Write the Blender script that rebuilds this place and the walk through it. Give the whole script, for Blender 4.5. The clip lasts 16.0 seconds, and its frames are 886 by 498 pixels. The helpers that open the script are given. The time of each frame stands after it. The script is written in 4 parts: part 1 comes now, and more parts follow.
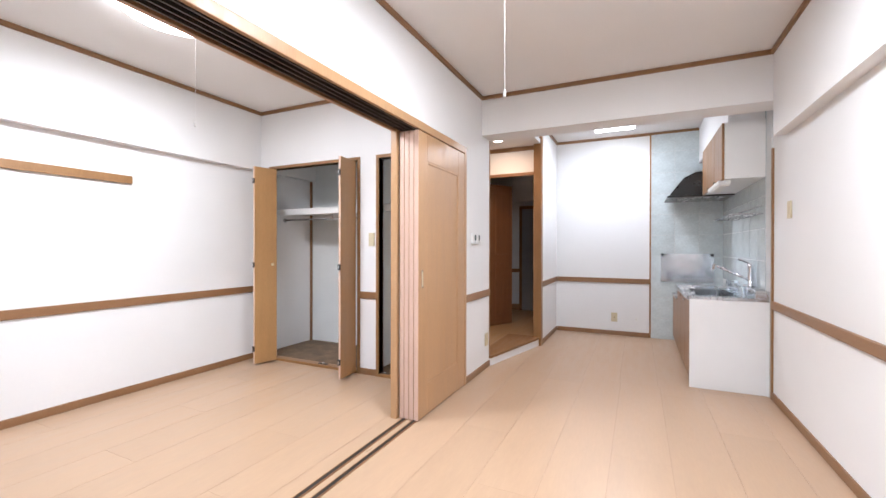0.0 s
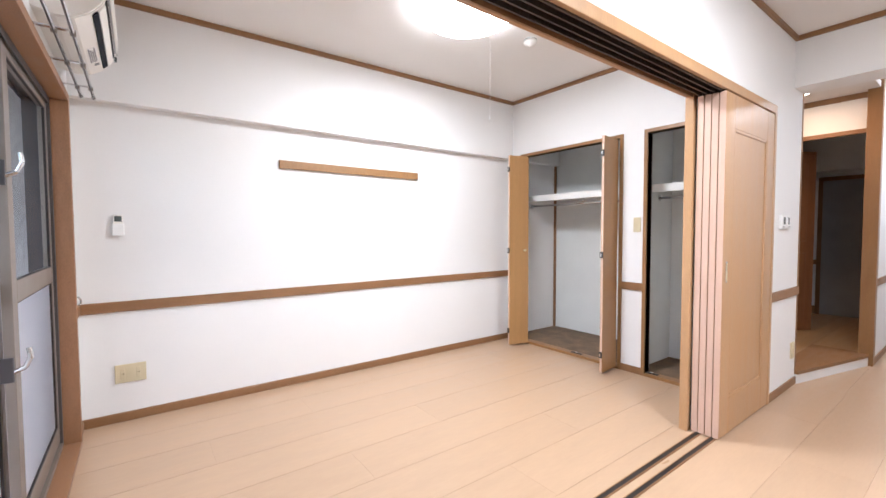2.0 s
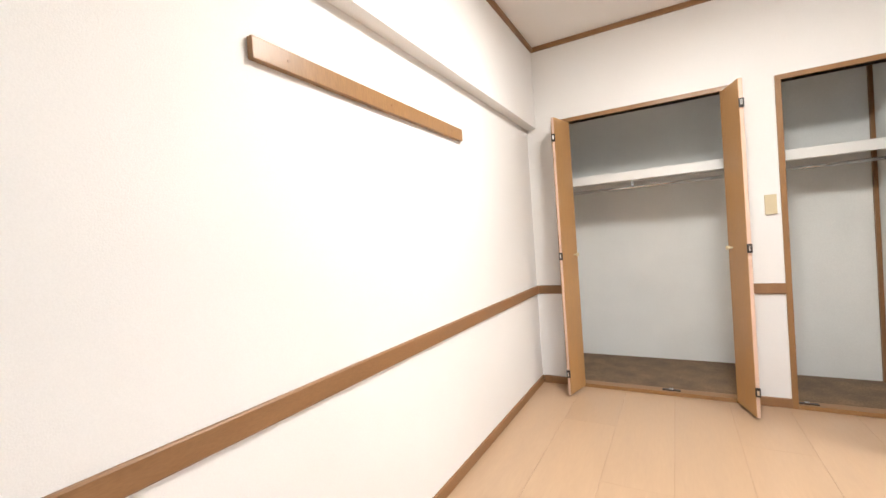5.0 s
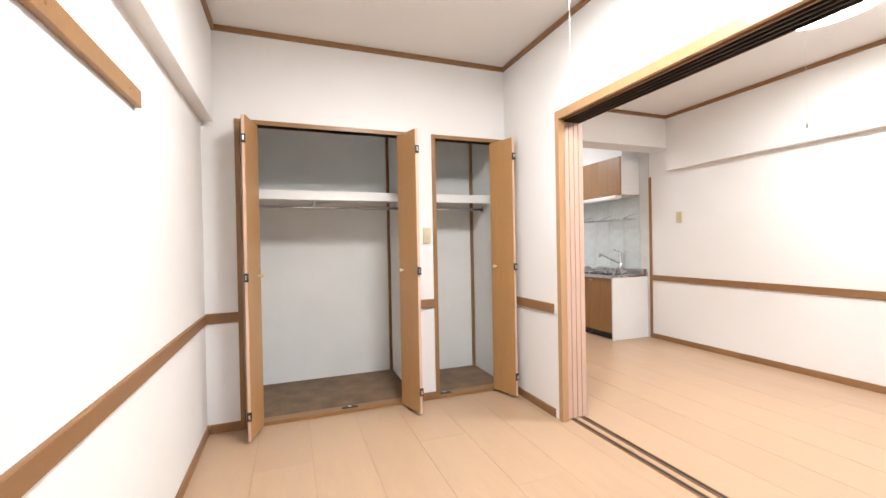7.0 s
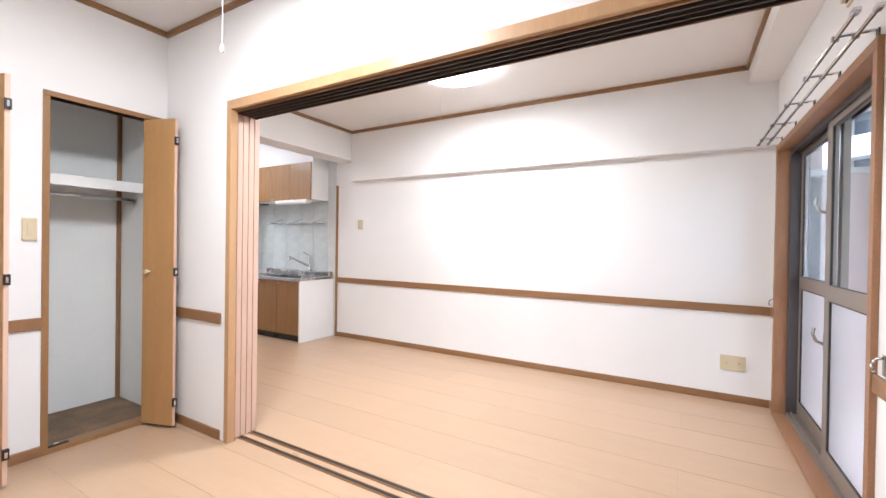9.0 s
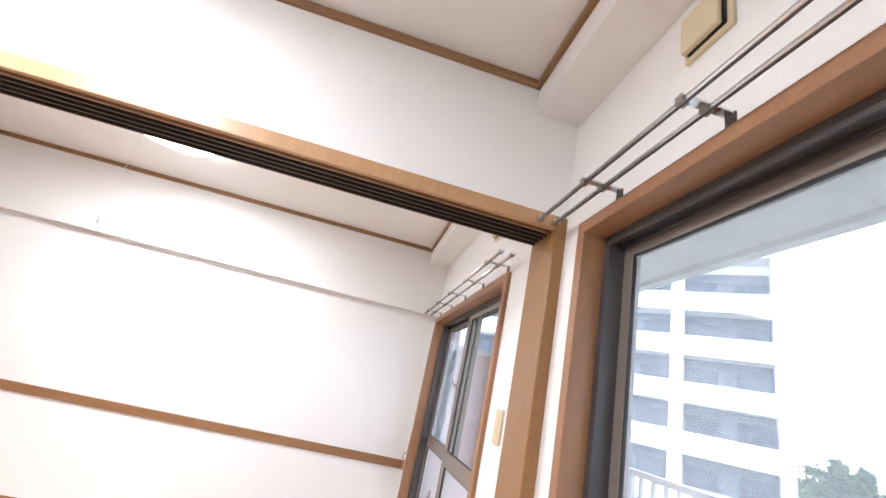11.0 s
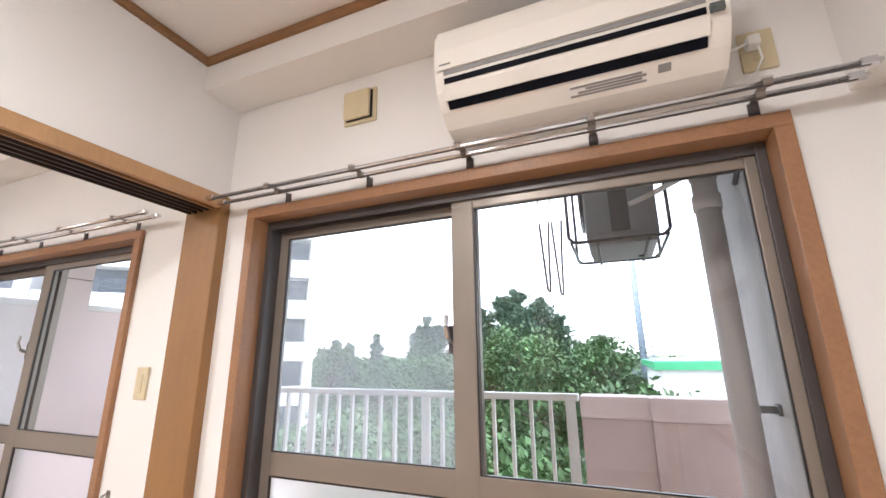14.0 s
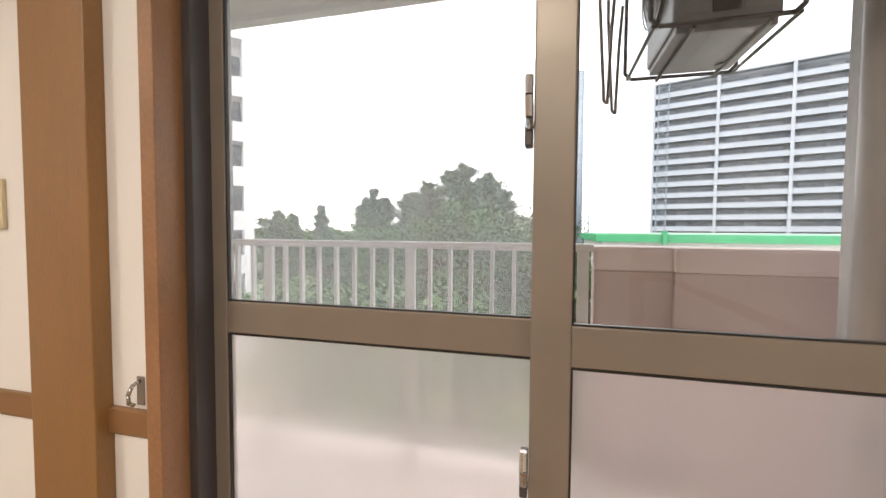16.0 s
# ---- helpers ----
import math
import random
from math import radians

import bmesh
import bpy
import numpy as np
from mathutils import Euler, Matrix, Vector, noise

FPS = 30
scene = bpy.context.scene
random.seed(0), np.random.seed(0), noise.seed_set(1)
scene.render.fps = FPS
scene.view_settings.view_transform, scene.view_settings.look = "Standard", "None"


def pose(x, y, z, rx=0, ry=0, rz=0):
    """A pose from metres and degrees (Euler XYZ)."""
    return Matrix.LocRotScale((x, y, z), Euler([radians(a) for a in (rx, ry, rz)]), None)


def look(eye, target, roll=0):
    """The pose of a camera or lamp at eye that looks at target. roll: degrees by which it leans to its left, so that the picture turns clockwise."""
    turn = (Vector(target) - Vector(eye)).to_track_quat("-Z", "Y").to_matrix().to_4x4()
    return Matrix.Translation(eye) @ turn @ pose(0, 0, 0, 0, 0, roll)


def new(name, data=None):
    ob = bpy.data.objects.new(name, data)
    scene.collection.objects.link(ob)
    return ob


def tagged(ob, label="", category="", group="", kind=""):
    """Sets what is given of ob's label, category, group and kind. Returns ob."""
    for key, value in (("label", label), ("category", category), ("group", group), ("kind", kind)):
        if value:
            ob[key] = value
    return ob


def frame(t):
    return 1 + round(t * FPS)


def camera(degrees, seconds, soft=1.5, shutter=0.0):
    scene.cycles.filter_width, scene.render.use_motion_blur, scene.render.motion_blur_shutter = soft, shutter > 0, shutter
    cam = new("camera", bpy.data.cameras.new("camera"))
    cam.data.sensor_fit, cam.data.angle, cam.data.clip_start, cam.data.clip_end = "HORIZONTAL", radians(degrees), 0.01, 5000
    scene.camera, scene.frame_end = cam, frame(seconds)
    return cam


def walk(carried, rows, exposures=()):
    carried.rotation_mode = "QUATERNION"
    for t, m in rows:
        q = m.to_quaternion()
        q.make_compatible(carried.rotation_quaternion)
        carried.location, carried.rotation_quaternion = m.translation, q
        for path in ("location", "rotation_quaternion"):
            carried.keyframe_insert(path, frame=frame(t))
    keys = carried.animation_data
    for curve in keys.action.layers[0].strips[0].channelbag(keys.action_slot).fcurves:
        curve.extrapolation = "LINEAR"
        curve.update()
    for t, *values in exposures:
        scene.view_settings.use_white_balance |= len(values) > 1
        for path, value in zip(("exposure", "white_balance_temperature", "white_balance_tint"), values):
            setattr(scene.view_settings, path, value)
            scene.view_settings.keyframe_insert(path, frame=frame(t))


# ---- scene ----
cam = camera(94.0, 16.0)
PATH = [
    (0, (1.444, 0.491, 1.176), (0.588, 2.299, 1.168), 0.1),
    (0.5, (1.4, 0.452, 1.2), (0.306, 2.126, 1.163), 0.1),
    (1, (1.361, 0.41, 1.192), (0.059, 1.927, 1.131), 0.0),
    (1.5, (1.258, 0.353, 1.188), (-0.221, 1.698, 1.105), -0.3),
    (2, (1.03, 0.3, 1.194), (-0.576, 1.489, 1.111), -0.2),
    (2.5, (0.724, 0.305, 1.175), (-0.967, 1.371, 1.237), 0.7),
    (3, (0.277, 0.35, 1.205), (-1.466, 1.322, 1.337), 0.9),
    (3.2, (0.107, 0.343, 1.196), (-1.625, 1.336, 1.316), 0.4),
    (5.3, (-1.448, 0.51, 1.155), (-2.192, 2.366, 1.101), -3.4),
    (5.5, (-1.546, 0.562, 1.164), (-2.114, 2.478, 1.101), -2.8),
    (6, (-1.73, 0.648, 1.157), (-1.817, 2.645, 1.097), -2.4),
    (6.5, (-1.81, 0.674, 1.186), (-1.484, 2.647, 1.156), -1.9),
    (7, (-1.748, 0.662, 1.17), (-1.047, 2.535, 1.153), -1.1),
    (7.5, (-1.672, 0.64, 1.185), (-0.624, 2.344, 1.167), -0.4),
    (8, (-1.615, 0.614, 1.192), (-0.27, 2.095, 1.17), 0.0),
    (8.2, (-1.603, 0.604, 1.189), (-0.152, 1.981, 1.169), 0.2),
    (10.3, (-1.467, 0.592, 1.25), (0.483, 0.983, 1.46), 7.2),
    (10.5, (-1.439, 0.573, 1.276), (0.515, 0.857, 1.596), 9.7),
    (11, (-1.403, 0.619, 1.328), (0.468, 0.353, 1.983), 12.8),
    (11.5, (-1.446, 0.649, 1.477), (-0.021, -0.272, 2.536), 10.1),
    (12, (-1.645, 0.681, 1.615), (-0.624, -0.523, 2.844), 6.9),
    (12.5, (-1.751, 0.778, 1.636), (-0.868, -0.49, 2.907), 7.2),
    (13, (-1.723, 0.932, 1.556), (-0.887, -0.491, 2.685), 5.6),
    (13.5, (-1.68, 1.106, 1.447), (-0.884, -0.54, 2.257), 2.3),
    (14, (-1.582, 1.21, 1.358), (-0.85, -0.583, 1.86), -0.6),
    (14.5, (-1.511, 1.304, 1.337), (-0.821, -0.567, 1.496), -0.3),
    (15, (-1.387, 1.28, 1.236), (-0.812, -0.636, 1.247), 0.4),
    (15.5, (-1.315, 1.038, 1.2), (-0.753, -0.878, 1.083), -0.5),
    (16, (-1.128, 0.761, 1.198), (-0.623, -1.172, 1.109), 0.4),
]
walk(cam, [(t, look(*rest)) for t, *rest in PATH],
     [(0, 1.75, 5450, 11), (3, 1.85, 5600, 11), (5.5, 1.8, 6250, 9), (8, 1.85, 5750, 11), (10.3, 1.8, 5550, 11), (11.5, 2.15, 5700, 12),
      (12.7, 2.6, 5800, 12), (13.5, 2.2, 6000, 12), (14.3, 1.55, 6000, 13), (15.2, 1.35, 6300, 15), (16, 1.15, 7000, 12)])
# ---- world, sun and exposure ----
world = bpy.data.worlds.new("overcast_sky")
scene.world = world
world.use_nodes = True
wn = world.node_tree
sky = wn.nodes.new("ShaderNodeTexSky")
sky.sky_type = "NISHITA"
sky.sun_disc = False
sky.sun_elevation, sky.sun_rotation = radians(63), radians(37)
sky.air_density, sky.dust_density, sky.ozone_density = 1.0, 0.6, 1.0
veil = wn.nodes.new("ShaderNodeMix")             # an even cloud veil over the whole sky
veil.data_type = "RGBA"
veil.inputs["Factor"].default_value = 0.6
veil.inputs["B"].default_value = (13.0, 13.3, 13.8, 1)
wn.links.new(sky.outputs["Color"], veil.inputs["A"])
wn.links.new(veil.outputs["Result"], wn.nodes["Background"].inputs["Color"])
wn.nodes["Background"].inputs["Strength"].default_value = 0.15
sun_data = bpy.data.lights.new("sun", "SUN")
sun_data.energy, sun_data.angle, sun_data.color = 3.0, radians(14), (1.0, 0.97, 0.93)
sun = new("sun", sun_data)
sun.matrix_world = look((9, 12, 30), (0, 0, 0))


def lamp_area(name, x, y, z, sx, sy, power, colour):
    data = bpy.data.lights.new(name, "AREA")
    data.shape, data.size, data.size_y = "RECTANGLE", sx, sy
    data.energy, data.color = power, colour
    ob = new(name, data)
    ob.matrix_world = pose(x, y, z)
    return ob


# light given off by the four luminaires that hang or sit on the ceilings
lamp_area("bedroom_lamp_light", -1.0, 2.0, 2.505, 0.44, 0.44, 15, (1.0, 0.94, 0.85))
lamp_area("living_lamp_light", 1.25, 2.15, 2.505, 0.44, 0.44, 15, (1.0, 0.94, 0.85))
lamp_area("kitchen_lamp_light", 1.18, 5.75, 2.575, 0.40, 0.26, 5, (1.0, 0.97, 0.94))
lamp_area("hall_light", -0.03, 5.07, 2.385, 0.09, 0.09, 2.2, (1.0, 0.60, 0.32))


# ---- materials ----
def material(name, colour, rough=0.5, metal=0.0, vary=0.12, scale=6.0, grain=0.0, grain_scale=180.0, bump=0.0, stretch=(1, 1, 1),
             spec=0.5, piece=0.0, emit=0.0):
    """Principled surface: base colour varied by broad noise and by fine grain, with bump from the grain."""
    m = bpy.data.materials.new(name)
    m.use_nodes = True
    nt, bsdf = m.node_tree, m.node_tree.nodes["Principled BSDF"]
    bsdf.inputs["Roughness"].default_value, bsdf.inputs["Metallic"].default_value = rough, metal
    bsdf.inputs["Specular IOR Level"].default_value = spec
    co = nt.nodes.new("ShaderNodeTexCoord")
    mp = nt.nodes.new("ShaderNodeMapping")
    mp.inputs["Scale"].default_value, mp.inputs["Location"].default_value = stretch, (13.37, 7.71, 3.43)
    nt.links.new(co.outputs["Object"], mp.inputs["Vector"])
    broad = nt.nodes.new("ShaderNodeTexNoise")
    broad.inputs["Scale"].default_value, broad.inputs["Detail"].default_value = scale, 4
    fine = nt.nodes.new("ShaderNodeTexNoise")
    fine.inputs["Scale"].default_value, fine.inputs["Detail"].default_value = grain_scale, 3
    for n in (broad, fine):
        nt.links.new(mp.outputs["Vector"], n.inputs["Vector"])

    def factor(src, low, high):
        r = nt.nodes.new("ShaderNodeMapRange")
        r.inputs["From Min"].default_value, r.inputs["From Max"].default_value = 0.3, 0.7
        r.inputs["To Min"].default_value, r.inputs["To Max"].default_value = low, high
        nt.links.new(src, r.inputs["Value"])
        return r.outputs["Result"]

    def times(a, b):
        n = nt.nodes.new("ShaderNodeMath")
        n.operation = "MULTIPLY"
        nt.links.new(a, n.inputs[0])
        nt.links.new(b, n.inputs[1])
        return n.outputs[0]

    value = times(factor(broad.outputs["Fac"], 1 - vary, 1 + vary * 0.5), factor(fine.outputs["Fac"], 1 - grain, 1 + grain * 0.5))
    if piece:
        info = nt.nodes.new("ShaderNodeObjectInfo")
        r = nt.nodes.new("ShaderNodeMapRange")
        r.inputs["To Min"].default_value, r.inputs["To Max"].default_value = 1 - piece, 1 + piece
        nt.links.new(info.outputs["Random"], r.inputs["Value"])
        value = times(value, r.outputs["Result"])
    hsv = nt.nodes.new("ShaderNodeHueSaturation")
    hsv.inputs["Color"].default_value = (*colour, 1)
    nt.links.new(value, hsv.inputs["Value"])
    nt.links.new(hsv.outputs["Color"], bsdf.inputs["Base Color"])
    nt.links.new(factor(broad.outputs["Fac"], max(rough - 0.06, 0.02), min(rough + 0.08, 1)), bsdf.inputs["Roughness"])
    if bump:
        b = nt.nodes.new("ShaderNodeBump")
        b.inputs["Strength"].default_value, b.inputs["Distance"].default_value = bump, 0.002
        nt.links.new(fine.outputs["Fac"], b.inputs["Height"])
        nt.links.new(b.outputs["Normal"], bsdf.inputs["Normal"])
    if emit:
        bsdf.inputs["Emission Color"].default_value = (*colour, 1)
        bsdf.inputs["Emission Strength"].default_value = emit
    return m


def pane_material(name, rough, tint, haze):
    """Window glass: clear or frosted."""
    m = bpy.data.materials.new(name)
    m.use_nodes = True
    nt = m.node_tree
    out = nt.nodes["Material Output"]
    nt.nodes.remove(nt.nodes["Principled BSDF"])
    if rough == 0:
        a = nt.nodes.new("ShaderNodeBsdfTransparent")
        b = nt.nodes.new("ShaderNodeBsdfGlossy")
        b.inputs["Roughness"].default_value = 0.02
        mixed = nt.nodes.new("ShaderNodeMixShader")
        mixed.inputs[0].default_value = 0.035
        if haze:
            dust = nt.nodes.new("ShaderNodeBsdfTranslucent")
            film = nt.nodes.new("ShaderNodeMixShader")
            film.inputs[0].default_value = haze
            nt.links.new(a.outputs[0], film.inputs[1])
            nt.links.new(dust.outputs[0], film.inputs[2])
            a_out = film.outputs[0]
        else:
            a_out = a.outputs[0]
    else:
        a = nt.nodes.new("ShaderNodeBsdfRefraction")
        a.inputs["Roughness"].default_value, a.inputs["IOR"].default_value = rough, 1.12
        b = nt.nodes.new("ShaderNodeBsdfTranslucent")
        b.inputs["Color"].default_value = (*tint, 1)
        mixed = nt.nodes.new("ShaderNodeMixShader")
        mixed.inputs[0].default_value = haze
        grit = nt.nodes.new("ShaderNodeTexNoise")
        grit.inputs["Scale"].default_value = 420
        bp = nt.nodes.new("ShaderNodeBump")
        bp.inputs["Strength"].default_value, bp.inputs["Distance"].default_value = 0.25, 0.001
        nt.links.new(grit.outputs["Fac"], bp.inputs["Height"])
        nt.links.new(bp.outputs["Normal"], a.inputs["Normal"])
        a_out = a.outputs[0]
    a.inputs["Color"].default_value = (*tint, 1)
    nt.links.new(a_out, mixed.inputs[1])
    nt.links.new(b.outputs[0], mixed.inputs[2])
    nt.links.new(mixed.outputs[0], out.inputs["Surface"])
    return m


WALL = material("white_wallpaper", (0.80, 0.795, 0.79), 0.75, vary=0.025, scale=1.6, grain=0.03, grain_scale=320, bump=0.25, spec=0.25)
CEIL = material("ceiling_paper", (0.77, 0.755, 0.74), 0.85, vary=0.03, scale=1.2, grain=0.03, grain_scale=260, bump=0.3, spec=0.2)
TRIM = material("tan_wood_trim", (0.26, 0.135, 0.058), 0.42, vary=0.10, scale=4, grain=0.10, grain_scale=60, bump=0.1, stretch=(6, 1, 6))
TRIM_UP = material("tan_wood_upright", (0.28, 0.145, 0.053), 0.38, vary=0.10, scale=4, grain=0.10, grain_scale=60, bump=0.1, stretch=(6, 6, 1))
WINWOOD = material("window_casing_wood", (0.32, 0.165, 0.082), 0.40, vary=0.12, scale=4, grain=0.12, grain_scale=50, bump=0.1, stretch=(2, 6, 2))
PANEL = material("pale_oak_panel", (0.47, 0.285, 0.145), 0.34, vary=0.07, scale=3, grain=0.09, grain_scale=46, bump=0.08, stretch=(7, 7, 0.6))
PANEL_EDGE = material("pinkish_panel_edge", (0.60, 0.42, 0.33), 0.40, vary=0.06, scale=5, grain=0.06, bump=0.05, stretch=(5, 5, 0.6))
CLOSET_DOOR = material("amber_closet_door", (0.42, 0.235, 0.092), 0.36, vary=0.07, scale=3, grain=0.10, grain_scale=46, bump=0.06, stretch=(7, 7, 0.6))
CABINET = material("brown_cabinet_wood", (0.30, 0.16, 0.062), 0.35, vary=0.12, scale=4, grain=0.15, grain_scale=40, bump=0.06, stretch=(6, 6, 0.7))
DARKWOOD = material("dark_brown_door_wood", (0.19, 0.08, 0.03), 0.35, vary=0.12, scale=4, grain=0.14, grain_scale=40, bump=0.08, stretch=(6, 6, 0.7))
FLOOR = material("laminate_plank", (0.47, 0.325, 0.21), 0.33, vary=0.05, scale=5, grain=0.03, grain_scale=30, stretch=(3, 0.4, 1), piece=0.03)
GROUT = material("floor_joint", (0.37, 0.25, 0.16), 0.7, vary=0.1)
HALLFLOOR = material("hall_plank", (0.40, 0.25, 0.12), 0.35, vary=0.08, scale=3, grain=0.08, grain_scale=34, stretch=(7, 0.7, 7), piece=0.03)
MAT = material("closet_floor_board", (0.21, 0.14, 0.085), 0.8, vary=0.35, scale=7, grain=0.35, grain_scale=120, bump=0.3)
CLOSETWALL = material("closet_lining", (0.79, 0.80, 0.785), 0.8, vary=0.05, scale=2.5, grain=0.04, bump=0.15, spec=0.2)
BLACKTRACK = material("black_track", (0.018, 0.014, 0.013), 0.45, vary=0.2)
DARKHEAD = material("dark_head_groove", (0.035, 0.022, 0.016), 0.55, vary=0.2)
WHITE = material("white_enamel", (0.80, 0.80, 0.79), 0.35, vary=0.03, scale=3)
ACWHITE = material("ivory_plastic", (0.80, 0.78, 0.74), 0.32, vary=0.02, scale=2)
ACDARK = material("louvre_slot_shade", (0.004, 0.005, 0.010), 0.6, vary=0.3, spec=0.1)
IVORY = material("aged_ivory_plastic", (0.62, 0.54, 0.36), 0.42, vary=0.08, scale=8)
CHROME = material("chrome", (0.72, 0.73, 0.75), 0.14, 1.0, vary=0.06, scale=10)
STEEL = material("stainless_steel", (0.58, 0.59, 0.60), 0.24, 1.0, vary=0.08, scale=5, grain=0.03, grain_scale=60, stretch=(3, 1, 1))
ALU = material("bronze_aluminium", (0.26, 0.225, 0.195), 0.42, 0.35, vary=0.08, scale=5)
ALUDARK = material("dark_aluminium", (0.085, 0.078, 0.08), 0.42, 0.35, vary=0.12, scale=5)
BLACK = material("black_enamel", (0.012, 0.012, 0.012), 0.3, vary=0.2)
GREYINK = material("grey_print", (0.25, 0.25, 0.26), 0.5, vary=0.05)
SCREEN = material("lcd_grey", (0.10, 0.12, 0.12), 0.25, vary=0.05)
TILE = material("grey_marbled_tile", (0.60, 0.655, 0.66), 0.10, vary=0.07, scale=7, grain=0.08, grain_scale=40, piece=0.05)
TILEJOINT = material("tile_joint", (0.62, 0.63, 0.62), 0.8, vary=0.08)
LAMPGLOW = material("lit_lamp_shade", (1.0, 0.94, 0.85), 0.4, vary=0.0, emit=5.5)
DOWNGLOW = material("lit_downlight", (1.0, 0.80, 0.58), 0.4, vary=0.0, emit=10.0)
CLEAR = pane_material("clear_glass", 0, (0.97, 0.985, 0.98), 0)
HAZY = pane_material("dusty_glass", 0, (0.95, 0.96, 0.96), 0.16)
FROST = pane_material("frosted_glass", 0.34, (0.99, 0.94, 0.91), 0.18)
PINK = material("pink_rendered_wall", (0.46, 0.355, 0.335), 0.85, vary=0.10, scale=3, grain=0.08, grain_scale=160, bump=0.4)
PINKCAP = material("pale_pink_coping", (0.58, 0.47, 0.45), 0.8, vary=0.07, scale=4, grain=0.05, bump=0.3)
CONCRETE = material("stained_concrete", (0.45, 0.42, 0.41), 0.7, vary=0.28, scale=3.5, grain=0.15, grain_scale=60, bump=0.5, stretch=(1, 1, 0.45))
PIPE = material("grey_pipe", (0.33, 0.29, 0.28), 0.5, vary=0.1, scale=6)
BALCONY = material("balcony_floor", (0.62, 0.58, 0.56), 0.7, vary=0.15, scale=4, grain=0.1, bump=0.3)
RAIL = material("painted_railing", (0.55, 0.52, 0.50), 0.5, vary=0.08, scale=6)
OUTUNIT = material("grey_outdoor_unit", (0.25, 0.25, 0.265), 0.45, vary=0.1, scale=5)
BUILDING = material("pale_render", (0.66, 0.65, 0.65), 0.8, vary=0.06, scale=0.3, grain=0.04, grain_scale=4)
TOWER = material("tower_render", (0.27, 0.29, 0.335), 0.8, vary=0.05, scale=0.2, grain=0.03, grain_scale=3)
RECESS_SHADE = material("balcony_recess_shade", (0.13, 0.14, 0.16), 0.7, vary=0.15, scale=0.4)
WINDOWGLASS = material("far_window_glass", (0.07, 0.08, 0.10), 0.15, vary=0.2, scale=0.6)
GREEN = material("green_sheet_roof", (0.03, 0.24, 0.11), 0.5, vary=0.12, scale=1.5)
GREENPALE = material("pale_roof_top", (0.30, 0.40, 0.35), 0.6, vary=0.1, scale=1)
ROOF = material("slate_roof", (0.14, 0.13, 0.14), 0.7, vary=0.2, scale=1.2)
MAST = material("galvanised_mast", (0.15, 0.18, 0.22), 0.6, 0.0, vary=0.1, scale=2)
BARK = material("bark", (0.10, 0.07, 0.05), 0.9, vary=0.3, scale=4, grain=0.3, grain_scale=30, bump=0.6)
LEAF = material("leaf_green", (0.055, 0.115, 0.035), 0.6, vary=0.45, scale=0.7, grain=0.3, grain_scale=5)
LEAFDARK = material("needle_green", (0.06, 0.105, 0.065), 0.7, vary=0.4, scale=0.6, grain=0.3, grain_scale=4)
GRASS = material("far_ground", (0.12, 0.13, 0.08), 0.95, vary=0.4, scale=0.06, grain=0.3, grain_scale=0.8)

# ---- helpers for building ----
BASE = {}


def thing(name, base, label, category, group="", kind=""):
    """An Empty at the thing's base that parents its parts."""
    ob = new(name)
    ob.empty_display_size = 0.05
    ob.location = base
    BASE[ob.name] = Vector(base)
    return tagged(ob, label, category, group, kind)


def part(name, bm, mat, parent=None, label="", smooth=False):
    """Links a bmesh, drawn in world metres, as one mesh object, under its thing or part if given."""
    base = BASE[parent.name] if parent else Vector((0, 0, 0))
    if base.length:
        bmesh.ops.translate(bm, verts=bm.verts, vec=-base)
    mesh = bpy.data.meshes.new(name)
    bm.to_mesh(mesh)
    bm.free()
    mesh.materials.append(mat)
    if smooth:
        for p in mesh.polygons:
            p.use_smooth = True
    ob = new(name, mesh)
    if parent:
        ob.parent = parent
        BASE[ob.name] = base
    if label:
        tagged(ob, label)
    return ob


def box(bm, x0, x1, y0, y1, z0, z1, bevel=0.0, m=None):
    """A box between the given limits, with its edges rounded off by bevel."""
    at = Matrix.LocRotScale(((x0 + x1) / 2, (y0 + y1) / 2, (z0 + z1) / 2), None, (abs(x1 - x0), abs(y1 - y0), abs(z1 - z0)))
    made = bmesh.ops.create_cube(bm, size=1, matrix=(m @ at) if m else at)
    if bevel:
        edges = list({e for v in made["verts"] for e in v.link_edges})
        bmesh.ops.bevel(bm, geom=edges, offset=bevel, segments=2, profile=0.6, affect="EDGES")
    return bm


def B(*limits, bevel=0.0, m=None):
    return box(bmesh.new(), *limits, bevel=bevel, m=m)


def tube(bm, a, b, r, n=12, r2=None):
    """A round bar from a to b."""
    a, b = Vector(a), Vector(b)
    turn = (b - a).to_track_quat("Z", "Y").to_matrix().to_4x4()
    bmesh.ops.create_cone(bm, cap_ends=True, segments=n, radius1=r, radius2=r if r2 is None else r2, depth=(b - a).length,
                          matrix=Matrix.Translation((a + b) / 2) @ turn)
    return bm


def T(a, b, r, n=12, r2=None):
    return tube(bmesh.new(), a, b, r, n, r2)


def wire(bm, points, r, n=8):
    for a, b in zip(points, points[1:]):
        tube(bm, a, b, r, n)
    return bm


